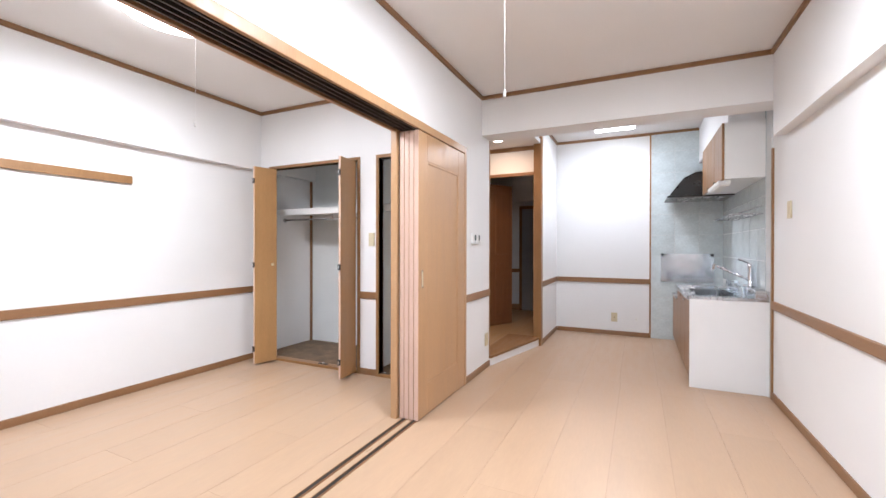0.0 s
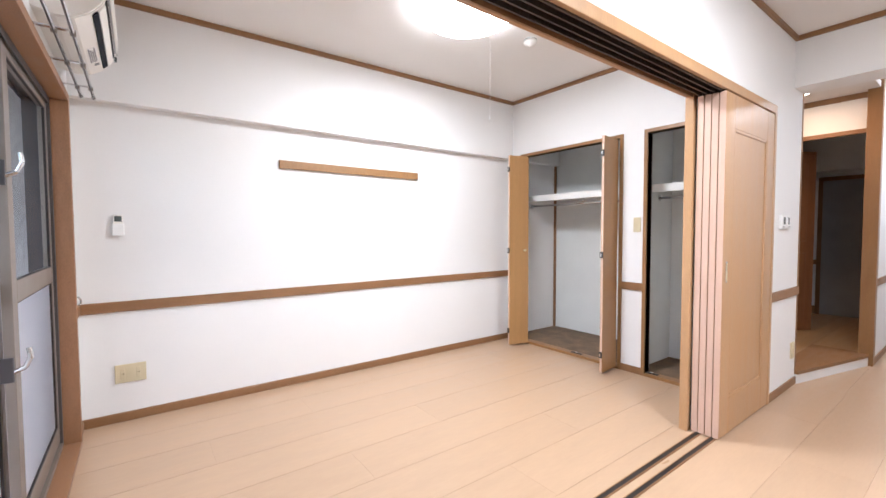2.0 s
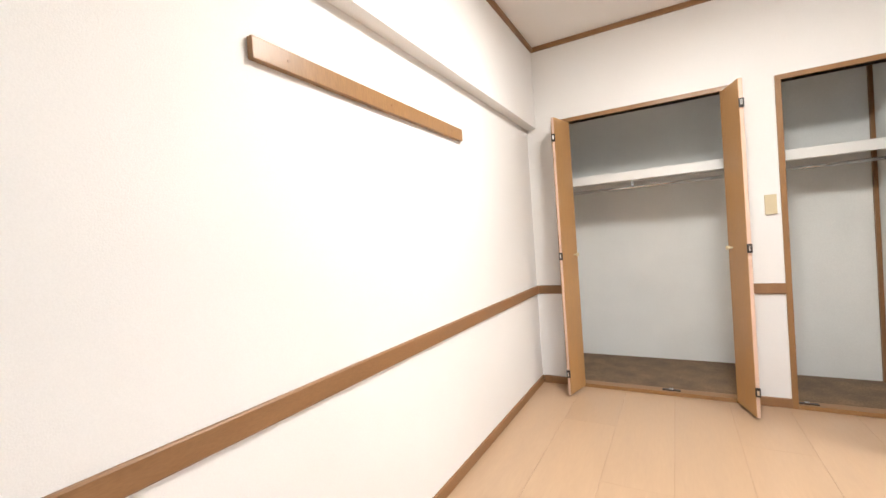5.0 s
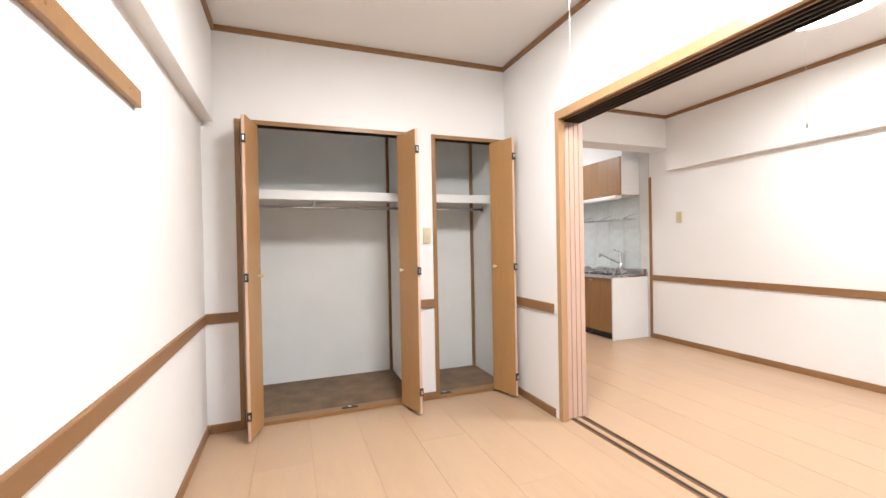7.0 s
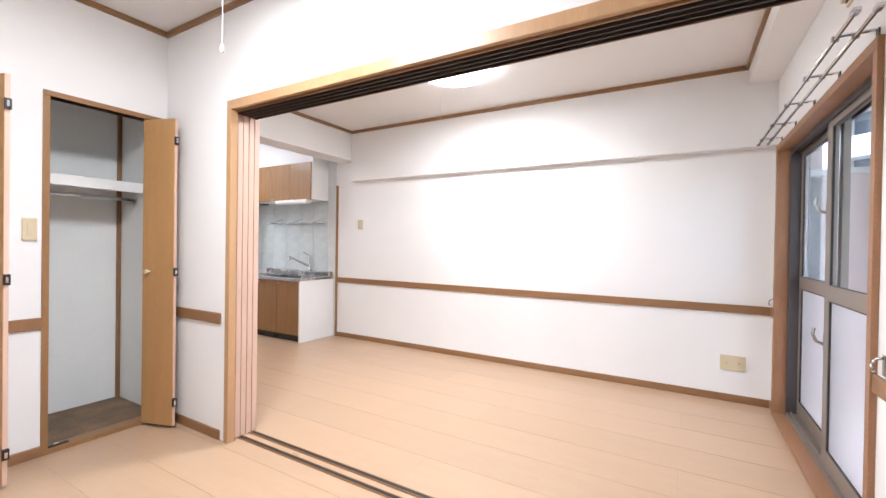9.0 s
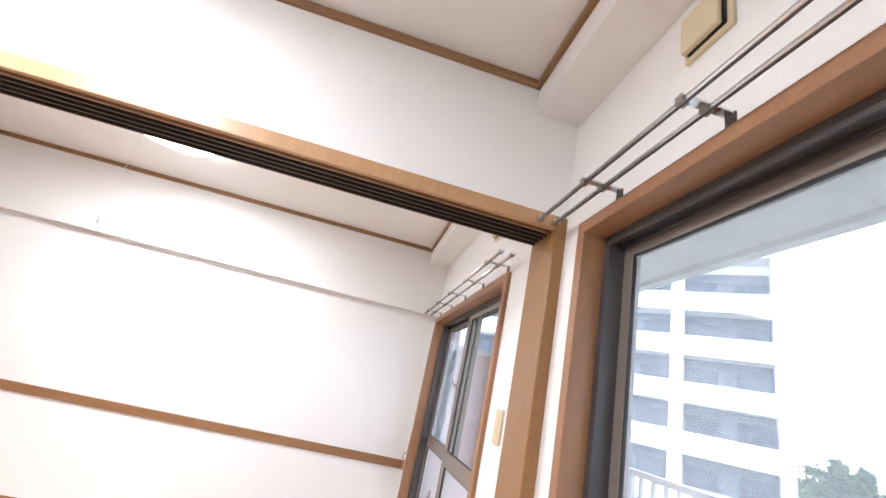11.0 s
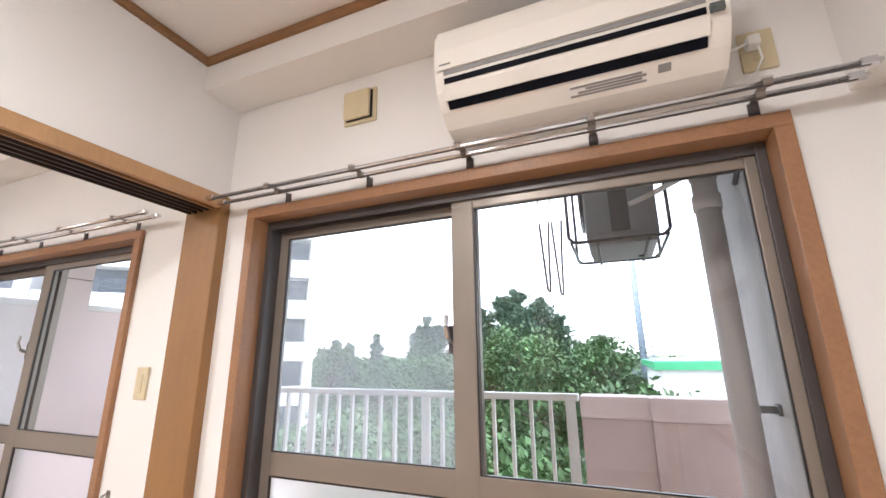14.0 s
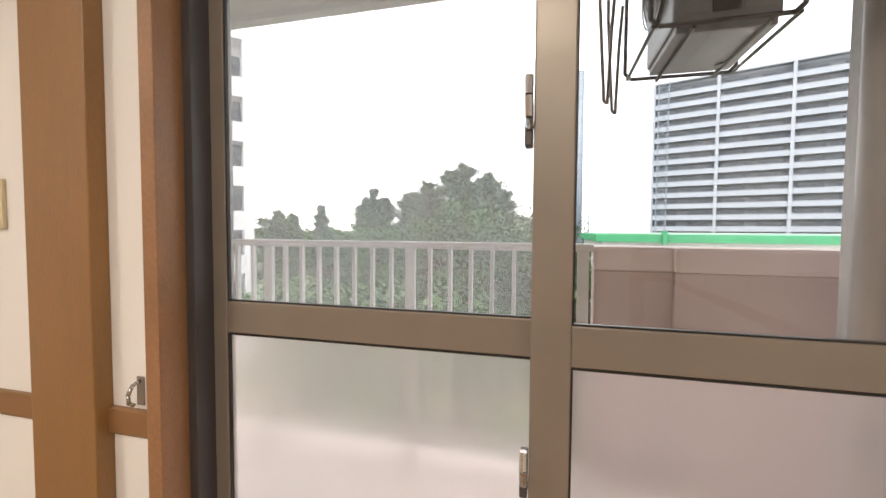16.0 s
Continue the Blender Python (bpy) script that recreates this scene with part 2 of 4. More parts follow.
def lathe(rings, centre, n=32):
    """A turned body from (radius, height) rings about the upright axis at centre."""
    bm = bmesh.new()
    loops = []
    for r, z in rings:
        loops.append([bm.verts.new((centre[0] + r * math.cos(2 * math.pi * k / n), centre[1] + r * math.sin(2 * math.pi * k / n), centre[2] + z))
                      for k in range(n)])
    for a, b in zip(loops, loops[1:]):
        for k in range(n):
            bm.faces.new((a[k], a[(k + 1) % n], b[(k + 1) % n], b[k]))
    bm.faces.new(loops[0])
    bm.faces.new(loops[-1])
    bmesh.ops.recalc_face_normals(bm, faces=bm.faces)
    return bm


def profile(points, axis, lo, hi):
    """A bar with the given cross-section, from lo to hi along an axis."""
    bm = bmesh.new()
    put = {"x": lambda t, p: (t, *p), "y": lambda t, p: (p[0], t, p[1]), "z": lambda t, p: (*p, t)}[axis]
    ends = [[bm.verts.new(put(t, p)) for p in points] for t in (lo, hi)]
    k = len(points)
    for i in range(k):
        bm.faces.new((ends[0][i], ends[0][(i + 1) % k], ends[1][(i + 1) % k], ends[1][i]))
    bm.faces.new(ends[0])
    bm.faces.new(ends[1])
    bmesh.ops.recalc_face_normals(bm, faces=bm.faces)
    return bm


def setting(name, bm, mat, label, category):
    return tagged(part(name, bm, mat), label, category, kind="structure")


# ---- the plan ----
XL, XP, XK, XR = -2.25, -0.085, 0.10, 2.39      # left wall, partition's two faces, far wall of the living room
XLB, XRB = -2.18, 2.315                          # faces of the beams on the two long walls
YC, YB, YK = 3.635, 4.19, 6.52                   # closet wall, kitchen beam, kitchen back wall
YJ, YJK = 2.945, 3.74                            # where the partition's opening ends, bedroom side and living side
H, HK, ZS = 2.60, 2.67, 1.975                    # ceiling, kitchen ceiling, soffit of the partition's head
DADO0, DADO1 = 0.70, 0.765

# ---- large structure ----
setting("wall_left", box(B(XL - 0.15, XL, -0.16, 4.6, 0, 2.8), XL, XLB, 0, YC, 1.985, H), WALL, "white papered wall with a boxed beam above", "wall")
setting("wall_right", box(B(XR, XR + 0.15, -0.16, 6.8, 0, 2.8), XRB, XR, 0, YB, 1.98, H), WALL, "white papered living room wall with a boxed beam above", "wall")
bm = bmesh.new()
for lim in ((XL, -2.03, YC, YC + 0.07, 0, H), (-2.03, -0.925, YC, YC + 0.07, 1.985, H), (-0.925, -0.685, YC, YC + 0.07, 0, H),
            (-0.685, -0.13, YC, YC + 0.07, 1.985, H), (-0.13, XP, YC, YC + 0.07, 0, H)):
    box(bm, *lim)
setting("wall_closet", bm, WALL, "white papered wall with two closet openings", "wall")
bm = bmesh.new()
for lim in ((XP, -0.058, YJ, YC + 0.8, 0, 2.03), (XP, XK, 0, YJ, 2.03, H), (XP, XK, YJ, YJK, 2.03, H), (-0.058, XK, YJK, 4.40, 0, H),
            (XP, -0.058, YJK, YC + 0.8, 2.03, H)):
    box(bm, *lim)
setting("wall_partition", bm, WALL, "white papered partition wall above the sliding doors", "wall")
bm = bmesh.new()
WX = ((-2.05, -0.222), (0.445, 2.25))            # outer limits of the two window casings
ZW = 1.955
for lim in ((XL - 0.15, WX[0][0] + 0.04, -0.16, 0, 0, ZW - 0.04), (WX[0][1] - 0.04, WX[1][0] + 0.04, -0.16, 0, 0, ZW - 0.04),
            (WX[1][1] - 0.04, XR + 0.15, -0.16, 0, 0, ZW - 0.04), (XL - 0.15, XR + 0.15, -0.16, 0, ZW - 0.04, 2.8)):
    box(bm, *lim)
for x0, x1 in ((XLB, XP), (XK, XRB)):
    box(bm, x0, x1, 0, 0.185, 2.45, H)
setting("wall_window", bm, WALL, "white papered wall with two balcony windows and a boxed beam", "wall")
setting("wall_kitchen", B(0.30, XR, YK, YK + 0.15, 0, 2.8), WALL, "white papered kitchen back wall", "wall")
setting("wall_kitchen_side", B(0.30, 0.385, 5.53, YK, 0, 2.8), WALL, "white papered kitchen side wall", "wall")
setting("beam_kitchen", B(XK, XR, YB, 4.45, 2.235, H), WALL, "white papered beam before the kitchen", "beam")
setting("ceiling", box(B(XL - 0.15, XK, -0.16, 4.45, H, H + 0.06), XK, XR, -0.16, 4.45, H, H + 0.06), CEIL, "white papered ceiling", "ceiling")
setting("ceiling_kitchen", B(0.10, XR, 4.45, YK, HK, HK + 0.06), CEIL, "white papered kitchen ceiling", "ceiling")

# hall behind the kitchen entry
bm = bmesh.new()
for lim in ((-1.15, -1.05, 4.56, 7.6, 0, 2.6), (-1.05, XP, 4.56, 4.64, 0, 2.6), (-1.05, -0.56, 5.53, 5.60, 0, 2.6), (-0.56, 0.30, 5.53, 5.60, 2.08, 2.6),
            (-1.05, 0.62, 7.50, 7.60, 0, 2.6), (0.30, 0.40, 6.68, 7.6, 0, 2.6), (-0.45, 0.30, 7.25, 7.50, 1.94, 2.6)):
    box(bm, *lim)
setting("wall_hall", bm, WALL, "white papered hall walls under a warm downlight", "wall")
setting("ceiling_hall", B(-1.15, 0.38, 4.45, 8.4, 2.42, 2.47), CEIL, "white hall ceiling", "ceiling")


def quad_slab(points, z0, z1):
    bm = bmesh.new()
    lo, hi = [[bm.verts.new((x, y, z)) for x, y in points] for z in (z0, z1)]
    k = len(points)
    for i in range(k):
        bm.faces.new((lo[i], lo[(i + 1) % k], hi[(i + 1) % k], hi[i]))
    bm.faces.new(lo)
    bm.faces.new(hi)
    bmesh.ops.recalc_face_normals(bm, faces=bm.faces)
    return bm


setting("floor_hall_base", quad_slab(((-1.15, 4.57), (0.02, 4.57), (0.28, 5.5), (0.30, 8.4), (-1.15, 8.4)), -0.05, 0.0985), GROUT, "brown hall floor raised by a low step", "floor")
entry = thing("entry_step", (0.2, 4.9, 0), "white step with a brown wooden edge at the hall entry", "step", kind="structure")
part("riser", quad_slab(((0.115, 4.40), (0.37, 5.46), (0.30, 5.46), (0.02, 4.40)), 0.0, 0.075), WHITE, entry, "white riser")
part("edge", quad_slab(((0.125, 4.40), (0.375, 5.46), (0.30, 5.5), (-0.02, 5.5), (-0.02, 4.40)), 0.075, 0.1005), TRIM, entry, "brown wooden edge")
setting("post_entry", B(0.30, 0.397, 5.445, 5.53, 0, HK, bevel=0.004), TRIM_UP, "brown wooden post at the hall entry", "post")
setting("trim_entry", B(0.055, 0.104, 4.40, 4.42, 0.1, 2.235), TRIM_UP, "brown wooden jamb of the hall entry", "trim")

# floor under the planks
setting("floor_base", box(B(XL - 0.15, XK, -0.16, YC, -0.1, -0.0015), XK, XR, -0.16, YK, -0.1, -0.0015), GROUT, "brown floor joints", "floor")

# closets
bm = bmesh.new()
for lim in ((XL, -0.86, 4.45, 4.55, 0, H), (-0.86, -0.78, YC + 0.07, 4.45, 0, H), (-0.78, -0.085, 4.26, 4.45, 0, H), (XL, XL + 0.07, YC + 0.07, 4.45, 1.985, H),
            (-0.10, -0.086, YC + 0.07, 4.26, 0, 2.2)):
    box(bm, *lim)
setting("wall_closet_inside", bm, CLOSETWALL, "pale grey closet lining", "wall")
setting("floor_closet", box(B(XL, -0.86, YC, 4.45, -0.05, 0.022), -0.78, -0.085, YC, 4.26, -0.05, 0.022), MAT, "worn brown closet floor board", "floor")
setting("ceiling_closet", B(XL, -0.085, YC + 0.07, 4.45, 2.3, 2.34), CLOSETWALL, "pale grey closet ceiling", "ceiling")


def casing(name, x0, x1, y, z1, w, depth, mat, label, bottom=True, inner=0.07):
    """Wooden lining and architrave round an opening in a wall that faces -y or +y."""
    c = thing(name, ((x0 + x1) / 2, y, 0), label, "casing", kind="structure")
    ys = sorted((y - depth, y + inner))
    part("jamb", B(x0, x0 + w, *ys, 0, z1 - w, bevel=0.003), mat, c)
    part("jamb", B(x1 - w, x1, *ys, 0, z1 - w, bevel=0.003), mat, c)
    part("head", B(x0, x1, *ys, z1 - w, z1, bevel=0.003), mat, c)
    if bottom:
        part("sill", B(x0 + w, x1 - w, *ys, 0.0, 0.026, bevel=0.003), mat, c)
    return c


casing("trim_closet", -2.06, -0.895, YC, 2.015, 0.03, 0.012, TRIM_UP, "tan wooden casing of the wide closet")
casing("trim_closet", -0.715, -0.10, YC, 2.015, 0.03, 0.012, TRIM_UP, "tan wooden casing of the narrow closet")
for x, y in ((-0.872, 4.437), (XL + 0.01, 4.437), (-0.112, 4.247)):
    setting("trim_closet_corner", B(x - 0.011, x + 0.011, y - 0.011, y + 0.012, 0.022, 2.3), TRIM, "brown corner strip in the closet", "trim")
for x0, x1, y1 in ((XL, -0.861, 4.449), (-0.779, -0.101, 4.259)):
    s = thing("closet_shelf", ((x0 + x1) / 2, 4.1, 1.525), "white closet shelf with a deep front edge", "shelf", "closet shelves")
    part("board", B(x0, x1, 3.88, y1, 1.57, 1.59), WHITE, s)
    part("front_edge", B(x0, x1, 3.86, 3.88, 1.525, 1.592, bevel=0.003), WHITE, s)
    r = thing("hanging_rail", ((x0 + x1) / 2, 4.02, 1.485), "thin steel hanging rail under the closet shelf", "rail", "closet rails")
    part("rod", T((x0, 4.02, 1.485), (x1, 4.02, 1.485), 0.0115), CHROME, r, smooth=True)
    for xx in (x0 + 0.006, x1 - 0.006):
        part("flange", T((xx - 0.005, 4.02, 1.485), (xx + 0.005, 4.02, 1.485), 0.027), CHROME, r)
    if x1 < -0.5:
        part("hanger", B(-1.56, -1.545, 4.015, 4.025, 1.49, 1.57), CHROME, r)


def strip(name, axis, lo, hi, face, out, z0, z1, label, mat=TRIM, cat="trim"):
    """A straight moulding on a wall face; out is how far it stands proud, with its sign."""
    d, c = out, 0.004 if abs(out) > 0.006 else 0.001
    s = 1 if d > 0 else -1
    pts = [(face, z0), (face + d - s * c, z0), (face + d, z0 + c), (face + d, z1 - c), (face + d - s * c, z1), (face, z1)]
    bm = profile(pts, axis, lo, hi) if axis == "y" else profile([(p, z) for p, z in pts], "x", lo, hi)
    return setting(name, bm, mat, label, cat)


def run(axis, lo, hi, face, out, low=True, crown_face=None, crown=None):
    """Baseboard and dado along a stretch of wall, and its crown moulding at the ceiling."""
    if low:
        strip("baseboard", axis, lo, hi, face, 0.011 * out, 0, 0.058, "tan wooden baseboard", cat="baseboard")
        strip("trim_dado", axis, lo, hi, face, 0.014 * out, DADO0, DADO1, "tan wooden dado rail")
    if crown:
        strip("trim_crown", axis, crown[0], crown[1], crown_face, 0.02 * out, H - 0.034, H, "brown wooden crown moulding")


run("y", 0, YC, XL, 1, crown_face=XLB, crown=(0.185, YC))
run("x", XL + 0.015, -2.06, YC, -1, crown_face=YC, crown=(XLB, XP))
run("x", -0.895, -0.715, YC, -1)
run("y", YJ + 0.05, YC - 0.015, XP, -1, crown_face=XP, crown=(0.185, YC))
run("y", YJK + 0.04, 4.40, XK, 1, crown_face=XK, crown=(0.185, YB))
run("y", 0, 4.47, XR, -1, crown_face=XRB, crown=(0.185, YB))
run("x", XK, XRB, YB, -1, low=False, crown_face=YB, crown=(XK, XRB))
run("x", XLB, XP, 0.185, 1, low=False, crown_face=0.185, crown=(XLB, XP))
run("x", XK, XRB, 0.185, 1, low=False, crown_face=0.185, crown=(XK, XRB))
for a, b in ((XL, WX[0][0]), (WX[0][1], XP - 0.01), (XK + 0.01, WX[1][0]), (WX[1][1], XR)):
    run("x", a, b, 0, 1)
run("y", 5.53, YK, 0.385, 1)
run("x", 0.40, 1.575, YK, -1)
strip("trim_crown", "x", 0.385, XR, YK, -0.02, HK - 0.035, HK, "brown wooden crown moulding")
strip("trim_crown", "y", 5.53, YK, 0.385, 0.02, HK - 0.035, HK, "brown wooden crown moulding")
setting("trim_tile_edge", B(1.572, 1.59, YK - 0.02, YK, 0, HK - 0.035), TRIM_UP, "brown wooden strip beside the kitchen tiles", "trim")
setting("trim_kitchen_wall", B(XR - 0.014, XR, 4.47, 4.50, 0, 1.95), TRIM_UP, "brown upright strip beside the kitchen unit", "trim")
strip("trim_hall", "x", -1.05, 0.30, 5.53, -0.014, 2.06, 2.10, "brown wooden door head in the hall")
strip("trim_hall", "x", -1.05, 0.30, 5.53, -0.014, 2.37, 2.42, "brown wooden crown moulding in the hall")
strip("trim_hall", "x", -1.05, -0.405, 7.50, -0.014, 0.75, 0.81, "brown wooden dado rail in the hall")
strip("baseboard", "x", -1.05, -0.405, 7.50, -0.012, 0.10, 0.20, "brown wooden baseboard in the hall", cat="baseboard")

# frame of the partition's wide opening
pf = thing("trim_partition", (0.02, 1.5, 0), "tan wooden frame of the wide sliding-door opening with dark head tracks", "door frame", kind="structure")
part("post", B(XP - 0.012, XK + 0.012, 0.0, 0.045, 0, 2.03, bevel=0.004), TRIM_UP, pf, "broad brown end post at the window wall")
part("jamb", B(XP - 0.012, -0.05, YJ - 0.04, YJ, 0, 2.03, bevel=0.004), PANEL, pf)
part("jamb", B(0.075, XK + 0.012, YJK, YJK + 0.04, 0, 2.03, bevel=0.004), PANEL, pf)
part("head_casing", B(XP - 0.012, XP + 0.012, 0.045, YJ - 0.04, ZS, 2.03, bevel=0.004), PANEL, pf)
part("head_casing", B(XK - 0.012, XK + 0.012, 0.045, YJK, ZS, 2.03, bevel=0.004), PANEL, pf)
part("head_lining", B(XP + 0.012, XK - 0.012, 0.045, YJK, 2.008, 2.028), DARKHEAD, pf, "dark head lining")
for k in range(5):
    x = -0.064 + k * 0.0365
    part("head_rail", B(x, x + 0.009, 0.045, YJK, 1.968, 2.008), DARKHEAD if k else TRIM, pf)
for x in (0.0005, 0.0785):
    t = thing("floor_track", (x, 1.9, 0), "black sliding-door floor track let into the planks", "track", "floor tracks", kind="structure")
    part("channel", B(x - 0.011, x + 0.011, 0.045, YJK, -0.006, 0.0045), BLACKTRACK, t)
    for s in (-1, 1):
        part("lip", B(x + s * 0.0135 - 0.0025, x + s * 0.0135 + 0.0025, 0.045, YJK, -0.006, 0.0065), TRIM, t)


def sliding_panel(x, label):
    """A framed sliding door: stiles, rails, a recessed field with a moulding, and a finger pull."""
    y0, y1, z0, z1, t = 2.925, 3.735, 0.008, 1.966, 0.034
    p = thing("sliding_door", (x, (y0 + y1) / 2, 0), label, "door", "stacked sliding doors")
    part("stile", B(x - t / 2, x + t / 2, y0 + 0.002, y0 + 0.13, z0, z1, bevel=0.003), PANEL, p)
    part("stile", B(x - t / 2, x + t / 2, y1 - 0.13, y1, z0, z1, bevel=0.003), PANEL, p)
    part("rail", B(x - t / 2, x + t / 2, y0 + 0.13, y1 - 0.13, z1 - 0.19, z1, bevel=0.003), PANEL, p)
    part("rail", B(x - t / 2, x + t / 2, y0 + 0.13, y1 - 0.13, z0, z0 + 0.21, bevel=0.003), PANEL, p)
    part("field", B(x - t / 2 + 0.008, x + t / 2 - 0.008, y0 + 0.13, y1 - 0.13, z0 + 0.21, z1 - 0.19), PANEL, p)
    m = bmesh.new()
    for lim in ((y0 + 0.13, y0 + 0.146, z0 + 0.21, z1 - 0.19), (y1 - 0.146, y1 - 0.13, z0 + 0.21, z1 - 0.19),
                (y0 + 0.146, y1 - 0.146, z0 + 0.21, z0 + 0.226), (y0 + 0.146, y1 - 0.146, z1 - 0.206, z1 - 0.19)):
        box(m, x + t / 2 - 0.009, x + t / 2 - 0.001, *lim, bevel=0.003)
    part("moulding", m, PANEL, p)
    part("edge_band", B(x - t / 2 + 0.001, x + t / 2 - 0.001, y0 - 0.001, y0 + 0.002, z0, z1), PANEL_EDGE, p, "pinkish edge band")
    pull = part("finger_pull", B(x + t / 2 - 0.002, x + t / 2 + 0.002, y0 + 0.045, y0 + 0.067, 0.90, 1.02, bevel=0.0015), CHROME, p, "brass-toned finger pull")
    part("recess", B(x + t / 2 + 0.0015, x + t / 2 + 0.0026, y0 + 0.050, y0 + 0.062, 0.91, 1.01), IVORY, pull)
    part("roller_cap", B(x - 0.008, x + 0.008, y0 + 0.005, y0 + 0.03, z1, z1 + 0.02), BLACKTRACK, p)


for k in range(4):
    sliding_panel(-0.020 + k * 0.0375, "pale oak sliding door pushed back in a stack of four")


def bifold(hinge, fold, end, knob_side):
    """A folded closet door: two leaves, three hinges at the fold, a knob."""
    d = thing("bifold_door", (fold[0], fold[1], 0.02), "amber wooden bifold closet door standing folded open", "door", "closet doors")
    z0, z1, t = 0.02, 1.972, 0.021
    for a, b in ((hinge, fold), (fold, end)):
        a, b = Vector((*a, 0)), Vector((*b, 0))
        way = (b - a).normalized()
        turn = Matrix.Translation(a) @ Matrix.Rotation(math.atan2(way.y, way.x), 4, "Z")
        length = (b - a).length
        part("leaf", B(0.004, length - 0.004, -t / 2, t / 2, z0, z1, bevel=0.002, m=turn), CLOSET_DOOR, d)
        part("edge_band", B(length - 0.004, length - 0.003 if b.y > a.y else length - 0.002, -t / 2 + 0.002, t / 2 - 0.002, z0, z1, m=turn), PANEL_EDGE, d)
    for z in (0.17, 1.0, 1.83):
        h = part("hinge", B(fold[0] - 0.013, fold[0] + 0.013, fold[1] - 0.012, fold[1] + 0.001, z - 0.026, z + 0.026, bevel=0.003), BLACKTRACK, d, "dark metal hinge")
        part("pin", T((fold[0], fold[1] - 0.013, z - 0.014), (fold[0], fold[1] - 0.013, z + 0.014), 0.006, 10), CHROME, h)
    k = Vector((*end, 0)).lerp(Vector((*fold, 0)), 0.25)
    part("knob", tube(T((k.x, k.y, 1.0), (k.x + knob_side * 0.035, k.y - 0.012, 1.0), 0.006, 10), (k.x + knob_side * 0.03, k.y - 0.010, 1.0),
                      (k.x + knob_side * 0.042, k.y - 0.014, 1.0), 0.013, 12), IVORY, d, "small bronze knob")


bifold((-2.012, 3.615), (-1.985, 3.375), (-1.928, 3.605), 1)
bifold((-0.940, 3.615), (-0.915, 3.362), (-0.985, 3.600), -1)
bifold((-0.145, 3.615), (-0.152, 3.385), (-0.228, 3.615), -1)
for x in (-1.36, -0.64):
    c = thing("floor_catch", (x, 3.66, 0.026), "small dark floor catch of the folding doors", "catch", "closet floor catches")
    part("plate", B(x - 0.055, x + 0.055, 3.645, 3.675, 0.026, 0.032, bevel=0.002), BLACKTRACK, c)
    part("stud", B(x - 0.012, x + 0.012, 3.65, 3.67, 0.032, 0.038, bevel=0.002), CHROME, c)


